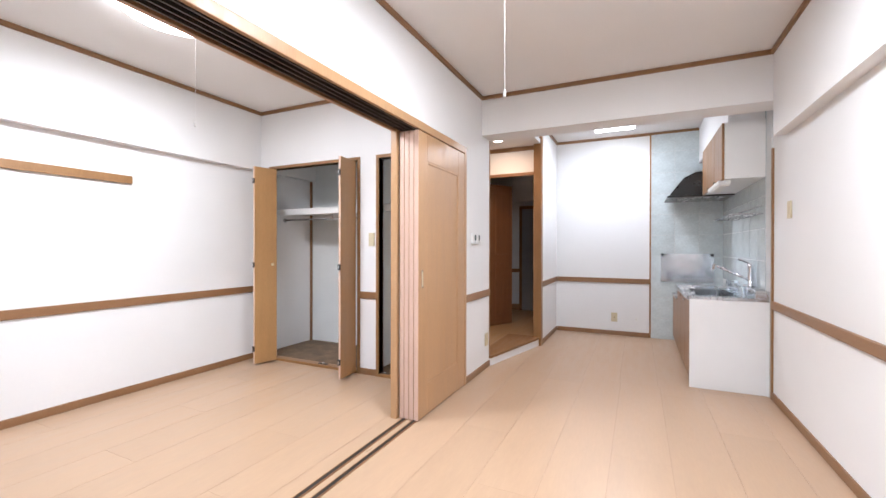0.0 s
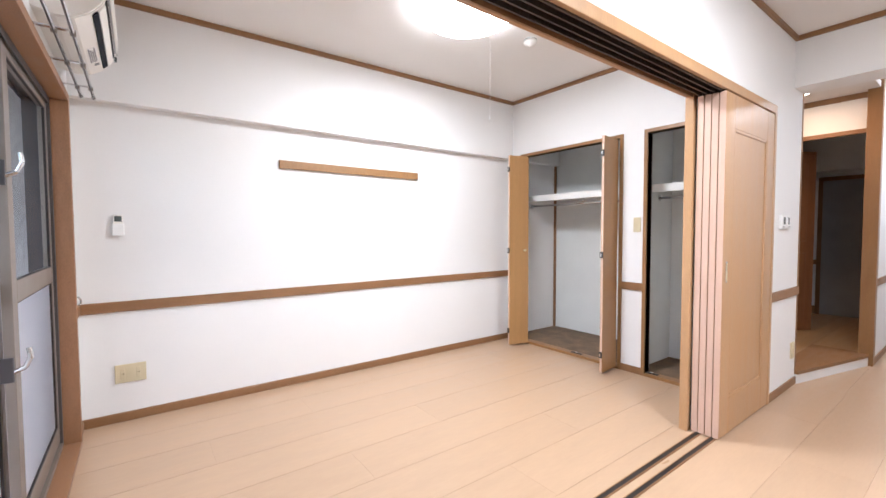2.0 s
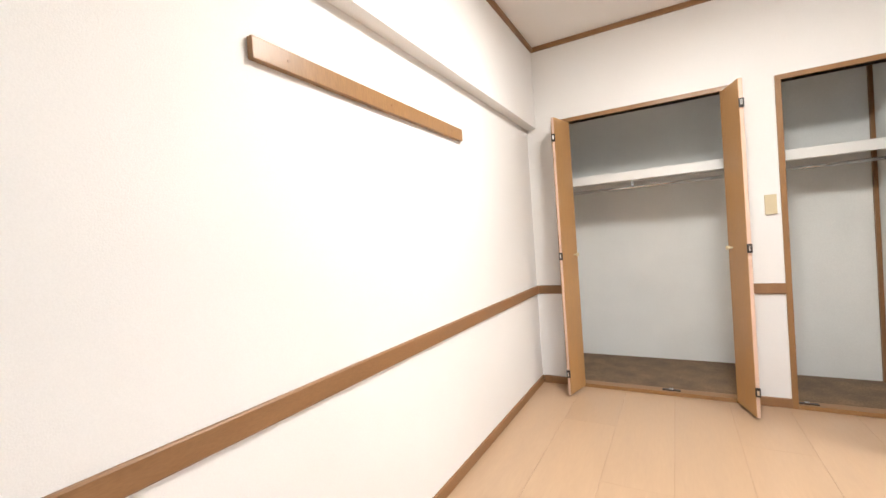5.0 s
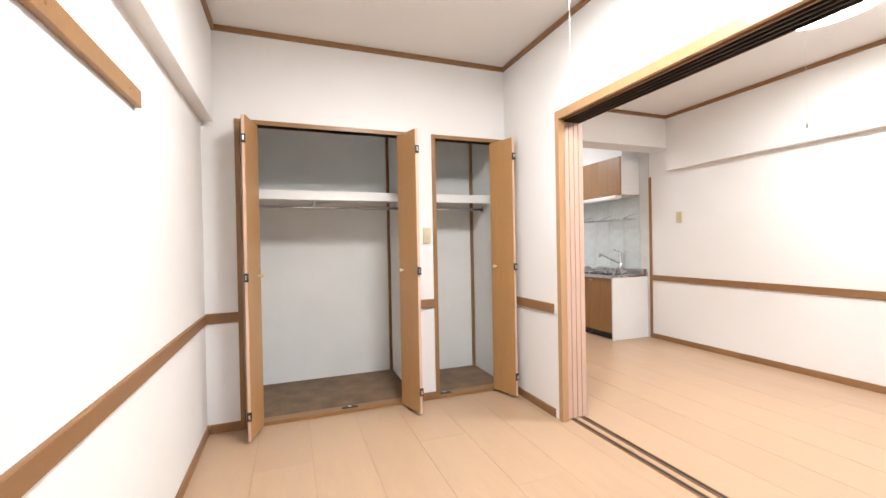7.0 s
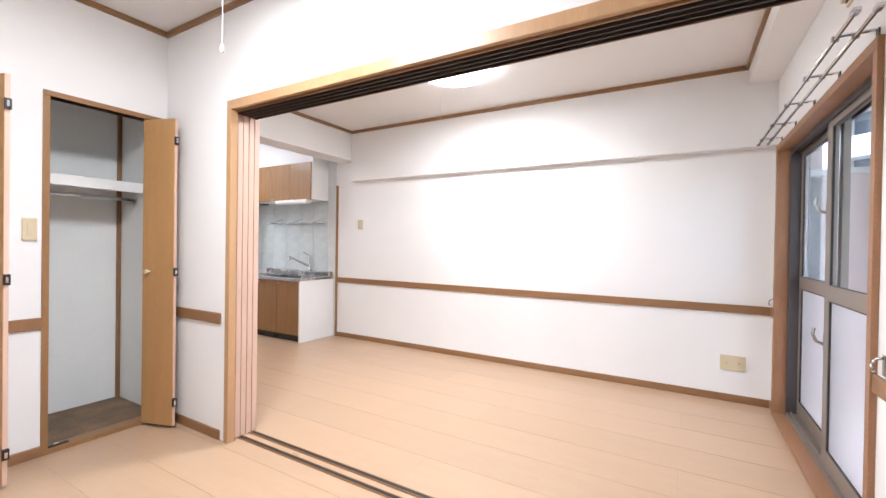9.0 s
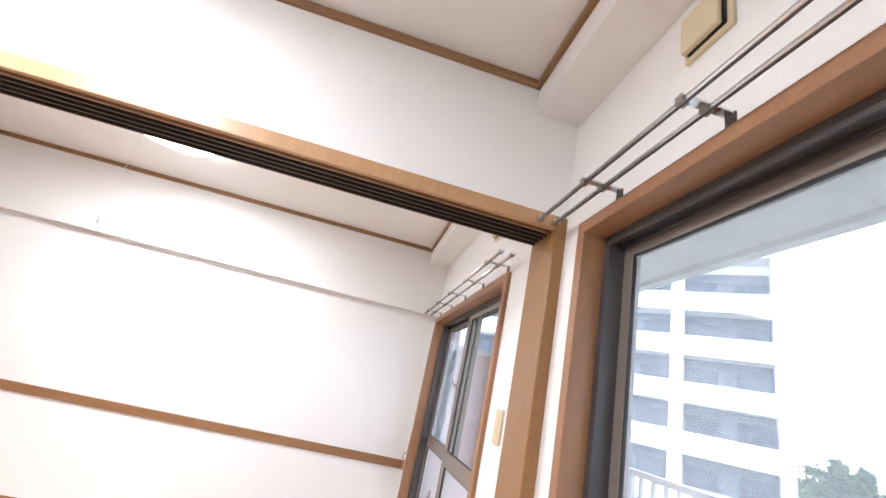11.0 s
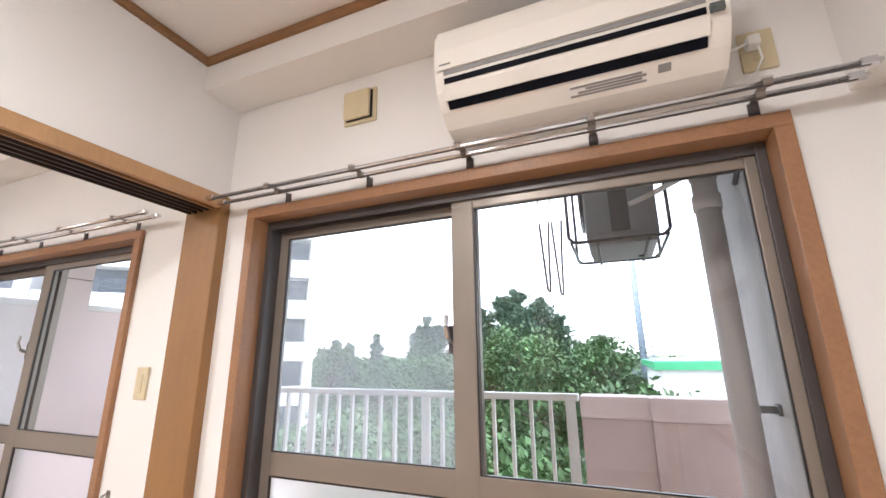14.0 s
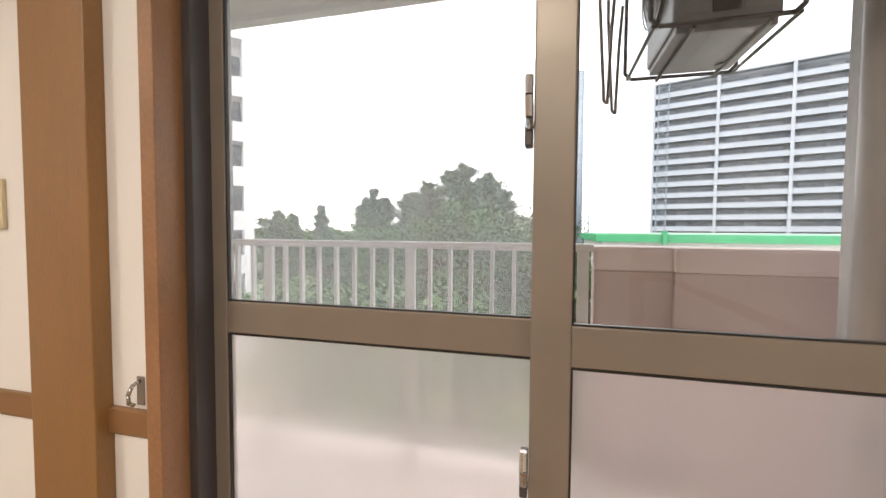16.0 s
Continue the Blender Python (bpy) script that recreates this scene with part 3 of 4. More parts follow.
# ---- windows ----
def balcony_window(name, x0, x1, label):
    """A full-height aluminium sliding window in a wooden casing: two sashes with a mid rail, clear above, frosted below."""
    w = casing(name, x0, x1, 0.0, ZW, 0.042, -0.02, WINWOOD, label, inner=-0.075)
    xa, xb, zt, zb = x0 + 0.042, x1 - 0.042, ZW - 0.042, 0.026
    f = part("window_frame", B(xa, xa + 0.026, -0.16, -0.055, zb, zt, bevel=0.003), ALUDARK, w, "dark aluminium frame")
    part("frame_side", B(xb - 0.026, xb, -0.16, -0.055, zb, zt, bevel=0.003), ALUDARK, w)
    head = bmesh.new()
    for k, (ya, yb) in enumerate(((-0.16, -0.055), (-0.062, -0.055), (-0.108, -0.101), (-0.16, -0.152))):
        box(head, xa + 0.026, xb - 0.026, ya, yb, zt - (0.018 if k == 0 else 0.034), zt - (0 if k == 0 else 0.018), bevel=0.001)
    part("frame_head", head, ALUDARK, w)
    foot = bmesh.new()
    for k, (ya, yb) in enumerate(((-0.16, -0.055), (-0.085, -0.080), (-0.132, -0.127))):
        box(foot, xa + 0.026, xb - 0.026, ya, yb, zb + (0 if k == 0 else 0.025), zb + (0.025 if k == 0 else 0.04))
    part("frame_sill", foot, ALU, w, "dull aluminium sill track")
    xm, s0, s1 = (x0 + x1) / 2 + 0.012, zb + 0.03, zt - 0.022
    for lo, hi, y, near in ((xm - 0.045, xb - 0.014, -0.128, 0), (xa, xm + 0.032, -0.083, 0.026)):
        sash = part("sash", B(lo, lo + 0.052, y - 0.016, y + 0.016, s0, s1, bevel=0.003), ALU, w, "bronze aluminium sliding sash")
        for lim in ((hi - 0.052 - near, hi, s0, s1), (lo + 0.052, hi - 0.052 - near, s1 - 0.042, s1), (lo + 0.052, hi - 0.052 - near, s0, s0 + 0.09),
                    (lo + 0.052, hi - 0.052 - near, 0.934, 1.015)):
            part("sash_bar", B(lim[0], lim[1], y - 0.015, y + 0.015, lim[2], lim[3], bevel=0.003), ALU, sash)
        up = part("pane", B(lo + 0.05, hi - 0.05 - near, y - 0.003, y + 0.003, 1.012, s1 - 0.040), CLEAR if y > -0.1 else HAZY, sash, "clear glass pane" if y > -0.1 else "dusty clear glass pane")
        low = part("pane", B(lo + 0.05, hi - 0.05 - near, y - 0.003, y + 0.003, s0 + 0.088, 0.936), FROST, sash, "frosted glass pane")
        up.visible_shadow = low.visible_shadow = False
        gask = bmesh.new()
        for za, zb2 in ((1.015, s1 - 0.042), (s0 + 0.09, 0.932)):
            for xx in (lo + 0.052, hi - 0.056 - near):
                box(gask, xx, xx + 0.004, y + 0.002, y + 0.012, za, zb2)
            for zz in (za, zb2 - 0.004):
                box(gask, lo + 0.056, hi - 0.056 - near, y + 0.002, y + 0.012, zz, zz + 0.004)
        part("gasket", gask, BLACKTRACK, sash)
    for z in (1.41, 0.70):
        lock = part("latch", B(xm + 0.034, xm + 0.05, -0.108, -0.07, z - 0.045, z + 0.045, bevel=0.004), ALUDARK, w, "dark crescent latch")
        part("lever", wire(bmesh.new(), [(xm + 0.040, -0.072, z - 0.01), (xm + 0.040, -0.040, z + 0.005), (xm + 0.040, -0.026, z + 0.04), (xm + 0.040, -0.030, z + 0.075)], 0.008), STEEL, lock, "silver lever")
    return w


balcony_window("window_1", *WX[0], "aluminium balcony window in a brown wooden casing, closed")
balcony_window("window_2", *WX[1], "aluminium balcony window in a brown wooden casing, closed")


def curtain_rails(x0, x1, stops):
    """A double chrome curtain rail on five brackets."""
    r = thing("curtain_rail", ((x0 + x1) / 2, 0.0, 1.99), "double chrome curtain rail on brackets above the window", "curtain rail", "curtain rails")
    for y, z in ((0.062, 1.985), (0.118, 1.985)):
        part("rail", T((x0, y, z), (x1, y, z), 0.0068), CHROME, r, smooth=True)
        part("slot", B(x0, x1, y - 0.003, y + 0.003, z - 0.0085, z - 0.005), ALUDARK, r)
        for x in (x0, x1):
            part("end_cap", B(x - 0.02, x + 0.02, y - 0.011, y + 0.011, z - 0.008, z + 0.008, bevel=0.003), CHROME, r)
    for x in stops:
        b = part("bracket", B(x - 0.011, x + 0.011, 0.0, 0.128, 1.992, 1.998, bevel=0.001), CHROME, r, "chrome bracket")
        part("foot", B(x - 0.013, x + 0.013, 0.0, 0.006, 1.955, 1.998, bevel=0.002), ALUDARK, b)
        for y in (0.062, 0.118):
            part("clip", B(x - 0.010, x + 0.010, y - 0.010, y + 0.010, 1.977, 1.992, bevel=0.002), ALU, b)


curtain_rails(-2.17, -0.125, (-0.42, -0.80, -1.19, -1.58, -1.98))
curtain_rails(0.29, 2.31, (0.50, 0.92, 1.33, 1.75, 2.16))
for x in (-0.185, -2.085, 0.385, 2.32):
    h = thing("curtain_hook", (x, 0, 0.80), "small steel curtain tie-back hook on the wall", "hook", "tie-back hooks")
    part("plate", B(x - 0.011, x + 0.011, 0, 0.004, 0.775, 0.845, bevel=0.002), ALU, h)
    part("loop", wire(bmesh.new(), [(x, 0.003, 0.835), (x, 0.022, 0.830), (x, 0.034, 0.81), (x, 0.032, 0.79), (x, 0.02, 0.782)], 0.0045), STEEL, h, smooth=True)

# ---- fittings on walls and ceilings ----
def wall_plate(name, at, face, w, h, label, cat, mat=IVORY, rockers=1, out=0.011, group=""):
    """A switch or socket plate. face: '+x', '-x', '+y' or '-y', the way it looks."""
    p = thing(name, at, label, cat, group)
    turn = {"+y": 180, "-y": 0, "+x": 90, "-x": -90}[face]
    m = Matrix.Translation(at) @ Matrix.Rotation(radians(turn), 4, "Z")
    part("plate", B(-w / 2, w / 2, -out, 0, -h / 2, h / 2, bevel=0.003, m=m), mat, p)
    step = w / rockers
    for k in range(rockers):
        x = -w / 2 + step * (k + 0.5)
        part("rocker" if "switch" in name else "socket", B(x - 0.011, x + 0.011, -out - 0.003, -out + 0.001, -h * 0.28, h * 0.28, bevel=0.002, m=m), ACWHITE if mat is not IVORY else IVORY, p)
        if "switch" not in name:
            for s in (-0.004, 0.004):
                part("slot", B(x + s - 0.001, x + s + 0.001, -out - 0.0034, -out - 0.002, -0.006, 0.006, m=m), BLACK, p)
    return p


wall_plate("light_switch", (-0.765, YC, 1.247), "-y", 0.06, 0.12, "yellowed ivory light switch between the closets", "switch")
wall_plate("light_switch", (XR, 4.09, 1.44), "-x", 0.07, 0.12, "yellowed ivory light switch on the living room wall", "switch")
wall_plate("light_switch", (0.285, 0.0, 1.26), "+y", 0.07, 0.13, "yellowed ivory switch plate between the windows", "switch")
wall_plate("wall_socket", (XL, 0.245, 0.305), "+x", 0.16, 0.115, "ivory double socket plate low on the wall", "socket", rockers=2)
wall_plate("wall_socket", (XR, 0.242, 0.305), "-x", 0.165, 0.115, "ivory double socket plate low on the living room wall", "socket", rockers=2)
wall_plate("wall_socket", (1.15, YK, 0.24), "-y", 0.075, 0.12, "ivory socket plate low on the kitchen wall", "socket")
wall_plate("wall_socket", (1.42, YK, 0.23), "-y", 0.04, 0.07, "small white telephone socket on the kitchen wall", "socket", WHITE)
wall_plate("wall_socket", (XK, 4.31, 0.28), "+x", 0.075, 0.12, "ivory socket plate beside the hall entry", "socket")
wall_plate("wall_socket", (-2.015, 0.0, 2.15), "+y", 0.08, 0.12, "yellowed square socket plate beside the air conditioner", "socket")
cord = thing("power_cord", (-1.99, 0.02, 2.25), "white power cord and plug of the air conditioner", "cord")
part("plug", B(-2.035, -2.005, 0.012, 0.05, 2.195, 2.225, bevel=0.005), WHITE, cord)
part("cable", wire(bmesh.new(), [(-2.01, 0.035, 2.21), (-1.985, 0.04, 2.20), (-1.95, 0.035, 2.20), (-1.90, 0.03, 2.19)], 0.004), WHITE, cord, smooth=True)
part("cable", wire(bmesh.new(), [(-2.03, 0.035, 2.195), (-2.035, 0.03, 2.16), (-2.02, 0.02, 2.13), (-1.97, 0.015, 2.11), (-1.90, 0.012, 2.10)], 0.003), WHITE, cord, smooth=True)
cord.location = (-1.97, 0.02, 2.2)

remote = thing("remote_control", (XL, 0.028, 1.17), "white remote control in a wall holder", "remote control")
part("holder", B(XL, XL + 0.022, 0.088, 0.148, 1.14, 1.215, bevel=0.005), WHITE, remote)
part("body", B(XL + 0.004, XL + 0.018, 0.094, 0.142, 1.16, 1.27, bevel=0.004), ACWHITE, remote)
part("display", B(XL + 0.0175, XL + 0.0188, 0.100, 0.136, 1.228, 1.262), SCREEN, remote, "grey display")
remote.location = (XL, 0.118, 1.207)

thermo = thing("intercom_panel", (XK, 4.02, 1.25), "white wall control panels with small grey displays", "control panel")
for ya, yb, s in ((3.915, 4.02, 0.045), (4.03, 4.10, 0.03)):
    p = part("panel", B(XK, XK + 0.02, ya, yb, 1.205, 1.305, bevel=0.004), WHITE, thermo)
    part("display", B(XK + 0.0195, XK + 0.021, (ya + yb) / 2 - s / 2, (ya + yb) / 2 + s / 2, 1.238, 1.288), SCREEN, p, "dark grey display")
    for k in range(3):
        y = ya + 0.02 + k * 0.018
        part("button", B(XK + 0.0195, XK + 0.0215, y - 0.005, y + 0.005, 1.217, 1.224), GREYINK, p)

bar = thing("hanging_bar", (XL, 1.80, 1.68), "dark tan wooden picture rail screwed to the wall", "rail")
part("board", B(XL, XL + 0.022, 1.18, 2.425, 1.68, 1.742, bevel=0.003), CABINET, bar)
for y in (1.30, 1.80, 2.31):
    part("screw_cap", T((XL + 0.021, y, 1.711), (XL + 0.0235, y, 1.711), 0.005), TRIM, bar)


def vent(x, label):
    v = thing("wall_vent", (x, 0, 2.305), label, "vent", "wall vents")
    part("frame", B(x - 0.072, x + 0.072, 0, 0.012, 2.235, 2.38, bevel=0.004), IVORY, v)
    part("cover", B(x - 0.052, x + 0.062, 0.018, 0.034, 2.250, 2.368, bevel=0.006), IVORY, v, "square push cover")
    # black filler that gives the shade between frame and cover
    part("throat", B(x - 0.058, x + 0.056, 0.012, 0.0185, 2.248, 2.366), BLACK, v, "gap behind the cover, its shade painted black")


vent(-0.748, "yellowed square wall vent beside the air conditioner")
vent(0.75, "yellowed square wall vent above the living room window")

# air conditioner
ac = thing("air_conditioner", (-1.535, 0, 2.085), "ivory wall air conditioner with dark open louvres", "air conditioner")
A0, A1 = -1.91, -1.16
sec = [(0.0, 2.075), (0.07, 2.058), (0.125, 2.066), (0.175, 2.098), (0.212, 2.142), (0.232, 2.195), (0.238, 2.26), (0.230, 2.325), (0.215, 2.345), (0.0, 2.345)]
part("body", profile(sec, "x", A0 + 0.012, A1 - 0.012), ACWHITE, ac)
for x0, x1 in ((A0, A0 + 0.0125), (A1 - 0.0125, A1)):
    part("end_cheek", profile([(y * 0.985, 2.205 + (z - 2.205) * 0.985) for y, z in sec], "x", x0, x1), ACWHITE, ac)
part("front_panel", profile([(0.232, 2.200), (0.240, 2.200), (0.246, 2.26), (0.238, 2.328), (0.222, 2.3475), (0.212, 2.345)], "x", A0 + 0.012, A1 - 0.012), ACWHITE, ac)


def band(y0, z0, y1, z1, out, x0, x1):
    n = Vector((z0 - z1, y1 - y0)).normalized() * -out
    if n.x < 0:
        n = -n
    return profile([(y0, z0), (y1, z1), (y1 + n.x, z1 + n.y), (y0 + n.x, z0 + n.y)], "x", x0, x1)


# gap and slots are dark bands on the solid body, painted as inner shade
part("panel_gap", band(0.229, 2.187, 0.233, 2.198, 0.003, A0 + 0.05, A1 - 0.03), GREYINK, ac, "shadow gap")
part("upper_opening", band(0.2208, 2.163, 0.2260, 2.1775, 0.003, A0 + 0.05, A1 - 0.03), ACDARK, ac, "upper slot, its shade painted near-black")
part("louvre", band(0.196, 2.122, 0.2165, 2.153, 0.008, A0 + 0.045, A1 - 0.025), ACWHITE, ac, "white swing louvre")
part("lower_opening", band(0.178, 2.103, 0.195, 2.121, 0.006, A0 + 0.05, A1 - 0.03), ACDARK, ac, "air outlet, its shade painted near-black")
for k in range(7):
    x = A0 + 0.12 + k * 0.085
    part("vane", B(x, x + 0.004, 0.188, 0.193, 2.108, 2.116), ACDARK, ac)
part("sticker", band(0.136, 2.0735, 0.166, 2.093, 0.0015, -1.73, -1.53), WHITE, ac, "printed label")
for k in range(4):
    f = k / 4
    part("print_line", band(0.138 + 0.027 * f, 2.0745 + 0.0175 * f, 0.143 + 0.027 * f, 2.0779 + 0.0175 * f, 0.0022, -1.725 + 0.01 * (k % 2), -1.535 - 0.02 * (k % 3)), GREYINK, ac)
part("badge", band(0.150, 2.0825, 0.168, 2.0945, 0.002, -1.782, -1.752), GREYINK, ac, "grey round badge")
part("indicator", B(A0 + 0.015, A0 + 0.045, 0.228, 0.2385, 2.155, 2.175), SCREEN, ac, "grey indicator window")
for k in range(3):
    part("indicator_mark", B(A0 + 0.016 + k * 0.011, A0 + 0.023 + k * 0.011, 0.2385, 0.2405, 2.19, 2.194), GREYINK, ac)
part("logo", B(A1 - 0.055, A1 - 0.02, 0.2395, 0.2425, 2.212, 2.217), GREYINK, ac, "small grey brand mark")
part("logo", B(A0 + 0.035, A0 + 0.08, 0.2395, 0.2435, 2.238, 2.244), GREYINK, ac, "small grey model mark")
ac.location = (-1.535, 0, 2.06)


# ceiling lamps with pull cords
def ceiling_lamp(x, y, cx, cz, label):
    lamp = thing("ceiling_lamp", (x, y, H), label, "lamp", "round ceiling lamps")
    part("base", lathe([(0.12, 0), (0.12, -0.02), (0.20, -0.03)], (x, y, H - 0.0005)), WHITE, lamp)
    part("shade", lathe([(0.27, -0.028), (0.285, -0.045), (0.275, -0.07), (0.22, -0.085), (0.05, -0.092)], (x, y, H)), LAMPGLOW, lamp, "lit white round shade", smooth=True)
    cord = thing("pull_cord", (cx, y, H), "white pull cord hanging from the ceiling lamp", "cord", "pull cords")
    part("string", wire(bmesh.new(), [(cx, y - 0.05, H - 0.0), (cx, y - 0.05, cz + 0.03)], 0.0013, 6), WHITE, cord)
    part("toggle", lathe([(0.003, 0.03), (0.006, 0.02), (0.007, 0.004), (0.004, 0)], (cx, y - 0.05, cz), 12), WHITE, cord)


ceiling_lamp(-1.0, 2.0, -0.74, 1.83, "round white ceiling lamp, lit")
ceiling_lamp(1.25, 2.15, 0.955, 1.78, "round white ceiling lamp, lit")
kl = thing("kitchen_ceiling_lamp", (1.18, 5.75, HK), "square white ceiling lamp in the kitchen, lit", "lamp")
part("base", B(0.97, 1.39, 5.61, 5.89, HK - 0.02, HK, bevel=0.003), WHITE, kl)
part("shade", B(0.96, 1.40, 5.60, 5.90, HK - 0.085, HK - 0.02, bevel=0.015), LAMPGLOW, kl, "lit white cover")
dl = thing("downlight", (-0.03, 5.07, 2.42), "small round warm downlight in the hall ceiling", "lamp")
part("ring", lathe([(0.075, 0.0), (0.075, -0.008), (0.06, -0.012), (0.055, -0.002)], (-0.03, 5.07, 2.42)), WHITE, dl)
part("bulb", lathe([(0.05, -0.003), (0.045, -0.02), (0.02, -0.028)], (-0.03, 5.07, 2.42)), DOWNGLOW, dl, "lit warm bulb")
det = thing("smoke_detector", (-1.07, 2.66, H), "small white round smoke detector", "detector")
part("body", lathe([(0.045, 0), (0.05, -0.015), (0.045, -0.03), (0.02, -0.042), (0.012, -0.05)], (-1.07, 2.66, H), 24), WHITE, det, smooth=True)

# ---- kitchen ----
unit = thing("sink_unit", (2.1, 5.1, 0), "white kitchen sink unit with brown wooden doors", "kitchen unit")
U0, U1, UX = 4.535, 5.75, 1.835
part("end_panel", B(UX, XR - 0.002, U0, U0 + 0.02, 0.0, 0.745, bevel=0.002), WHITE, unit, "white end panel")
part("end_riser", B(2.287, XR - 0.002, U0, U0 + 0.02, 0.747, 0.828, bevel=0.002), WHITE, unit, "white end panel")
part("end_panel", B(UX + 0.03, XR - 0.002, U1 - 0.02, U1, 0.0, 0.745), WHITE, unit)
part("back_panel", B(2.36, 2.384, U0 + 0.02, U1 - 0.02, 0.08, 0.745), WHITE, unit)
part("bottom", B(UX + 0.03, 2.36, U0 + 0.02, U1 - 0.02, 0.08, 0.10), WHITE, unit)
part("kick", B(UX + 0.05, UX + 0.062, U0 + 0.02, U1 - 0.02, 0.0, 0.08), BLACK, unit, "black kick board")
for k in range(3):
    y0 = U0 + 0.022 + k * 0.391
    d = part("door", B(UX - 0.002, UX + 0.018, y0, y0 + 0.386, 0.085, 0.735, bevel=0.002), CABINET, unit, "brown wooden door")
    part("handle", B(UX - 0.018, UX - 0.002, y0 + 0.30, y0 + 0.37, 0.695, 0.71, bevel=0.003), STEEL, d, "steel handle")
top = thing("worktop", (2.1, 5.1, 0.745), "stainless steel worktop with a sunken sink and raised back edge", "worktop")
SK = (1.90, 2.22, 4.66, 5.30)
bm = bmesh.new()
for lim in ((UX - 0.015, XR - 0.001, U0 - 0.005, SK[2]), (UX - 0.015, XR - 0.001, SK[3], U1), (UX - 0.015, SK[0], SK[2], SK[3]), (SK[1], XR - 0.001, SK[2], SK[3])):
    box(bm, *lim, 0.745, 0.768)
part("deck", bm, STEEL, top)
part("back_edge", B(2.283, XR - 0.001, U0 - 0.005, U1, 0.768, 0.835, bevel=0.006), STEEL, top, "raised back edge")
part("front_lip", B(UX - 0.02, UX - 0.006, U0 - 0.005, U1, 0.735, 0.772, bevel=0.004), STEEL, top)
bm = bmesh.new()
for lim in ((SK[0], SK[0] + 0.006, SK[2], SK[3]), (SK[1] - 0.006, SK[1], SK[2], SK[3]), (SK[0], SK[1], SK[2], SK[2] + 0.006), (SK[0], SK[1], SK[3] - 0.006, SK[3])):
    box(bm, *lim, 0.58, 0.762)
box(bm, SK[0], SK[1], SK[2], SK[3], 0.572, 0.58)
part("basin", bm, STEEL, top, "deep steel basin")
part("drain", lathe([(0.05, 0), (0.05, 0.004), (0.03, 0.006)], (2.06, 5.05, 0.58), 24), BLACK, top)
for k in range(5):
    part("drain_rib", B(1.93 + k * 0.06, 1.945 + k * 0.06, 5.36, 5.68, 0.768, 0.772, bevel=0.001), STEEL, top)
tap = thing("kitchen_tap", (2.335, 4.93, 0.835), "chrome single-lever kitchen tap with a swivel spout", "tap")
part("body", lathe([(0.030, 0), (0.030, 0.012), (0.022, 0.022), (0.022, 0.17), (0.024, 0.18), (0.018, 0.20)], (2.335, 4.93, 0.835), 20), CHROME, tap, smooth=True)
part("spout", wire(bmesh.new(), [(2.325, 4.93, 0.895), (2.24, 4.96, 0.935), (2.13, 5.00, 0.995), (2.085, 5.015, 1.015)], 0.013, 12), CHROME, tap, smooth=True)
part("spout_head", T((2.085, 5.015, 1.025), (2.070, 5.020, 0.975), 0.019), CHROME, tap)
part("lever", wire(bmesh.new(), [(2.335, 4.93, 1.03), (2.31, 4.94, 1.05), (2.25, 4.955, 1.075)], 0.009), CHROME, tap)
stand = thing("stove_cabinet", (2.1, 6.1, 0), "low white stove cabinet with a brown door", "kitchen unit")
part("body", B(UX + 0.02, XR - 0.002, U1 + 0.004, 6.40, 0.05, 0.60, bevel=0.003), WHITE, stand)
part("door", B(UX, UX + 0.02, U1 + 0.01, 6.395, 0.085, 0.59, bevel=0.002), CABINET, stand)
part("top", B(UX - 0.01, XR - 0.002, U1 + 0.003, 6.40, 0.60, 0.62, bevel=0.003), STEEL, stand, "steel top")
part("kick", B(UX + 0.05, XR - 0.002, U1 + 0.01, 6.395, 0, 0.05), BLACK, stand)
sp = thing("splash_plate", (1.99, 6.49, 0.76), "shiny folded steel splash plate behind the stove place", "splash guard")
part("sheet", B(1.70, 2.28, YK - 0.032, YK - 0.028, 0.745, 1.10), CHROME, sp)
part("fold", B(1.70, 1.704, YK - 0.11, YK - 0.032, 0.745, 1.09), CHROME, sp)
for x, z in ((1.72, 1.08), (2.26, 1.08)):
    part("corner_clip", B(x - 0.016, x + 0.016, YK - 0.036, YK - 0.026, z - 0.012, z + 0.022, bevel=0.002), BLACK, sp)

cab = thing("wall_cabinet", (2.2, 5.2, 1.75), "white wall cabinet with brown wooden doors", "cabinet")
C0, C1, CX = 4.64, 5.80, 2.075
part("body", B(CX + 0.02, XR - 0.002, C0, C1, 1.755, 2.226, bevel=0.002), WHITE, cab, "white body")
for k in range(3):
    y0 = C0 + 0.004 + k * 0.386
    d = part("door", B(CX, CX + 0.019, y0, y0 + 0.381, 1.748, 2.224, bevel=0.002), CABINET, cab, "brown wooden door")
    part("handle", B(CX - 0.012, CX, y0 + 0.31, y0 + 0.36, 1.76, 1.775, bevel=0.003), STEEL, d)
setting("trim_soffit", B(2.12, XR - 0.002, C0 + 0.02, YK, 2.229, HK - 0.002), WALL, "white papered filler above the wall cabinet", "wall")
ul = thing("cabinet_lamp", (2.10, 4.95, 1.755), "white strip lamp under the wall cabinet", "lamp")
part("housing", B(2.06, 2.15, 4.70, 5.30, 1.715, 1.754, bevel=0.008), WHITE, ul)
part("diffuser", B(2.07, 2.14, 4.72, 5.28, 1.705, 1.716, bevel=0.003), ACWHITE, ul)
hood = thing("range_hood", (2.1, 6.1, 1.75), "black range hood above the stove place", "range hood")
bm = profile([(1.76, 1.765), (XR - 0.004, 1.765), (XR - 0.004, 2.02), (2.02, 2.02), (1.90, 1.96), (1.78, 1.80)], "y", 5.84, 6.44)
part("canopy", bm, BLACK, hood)
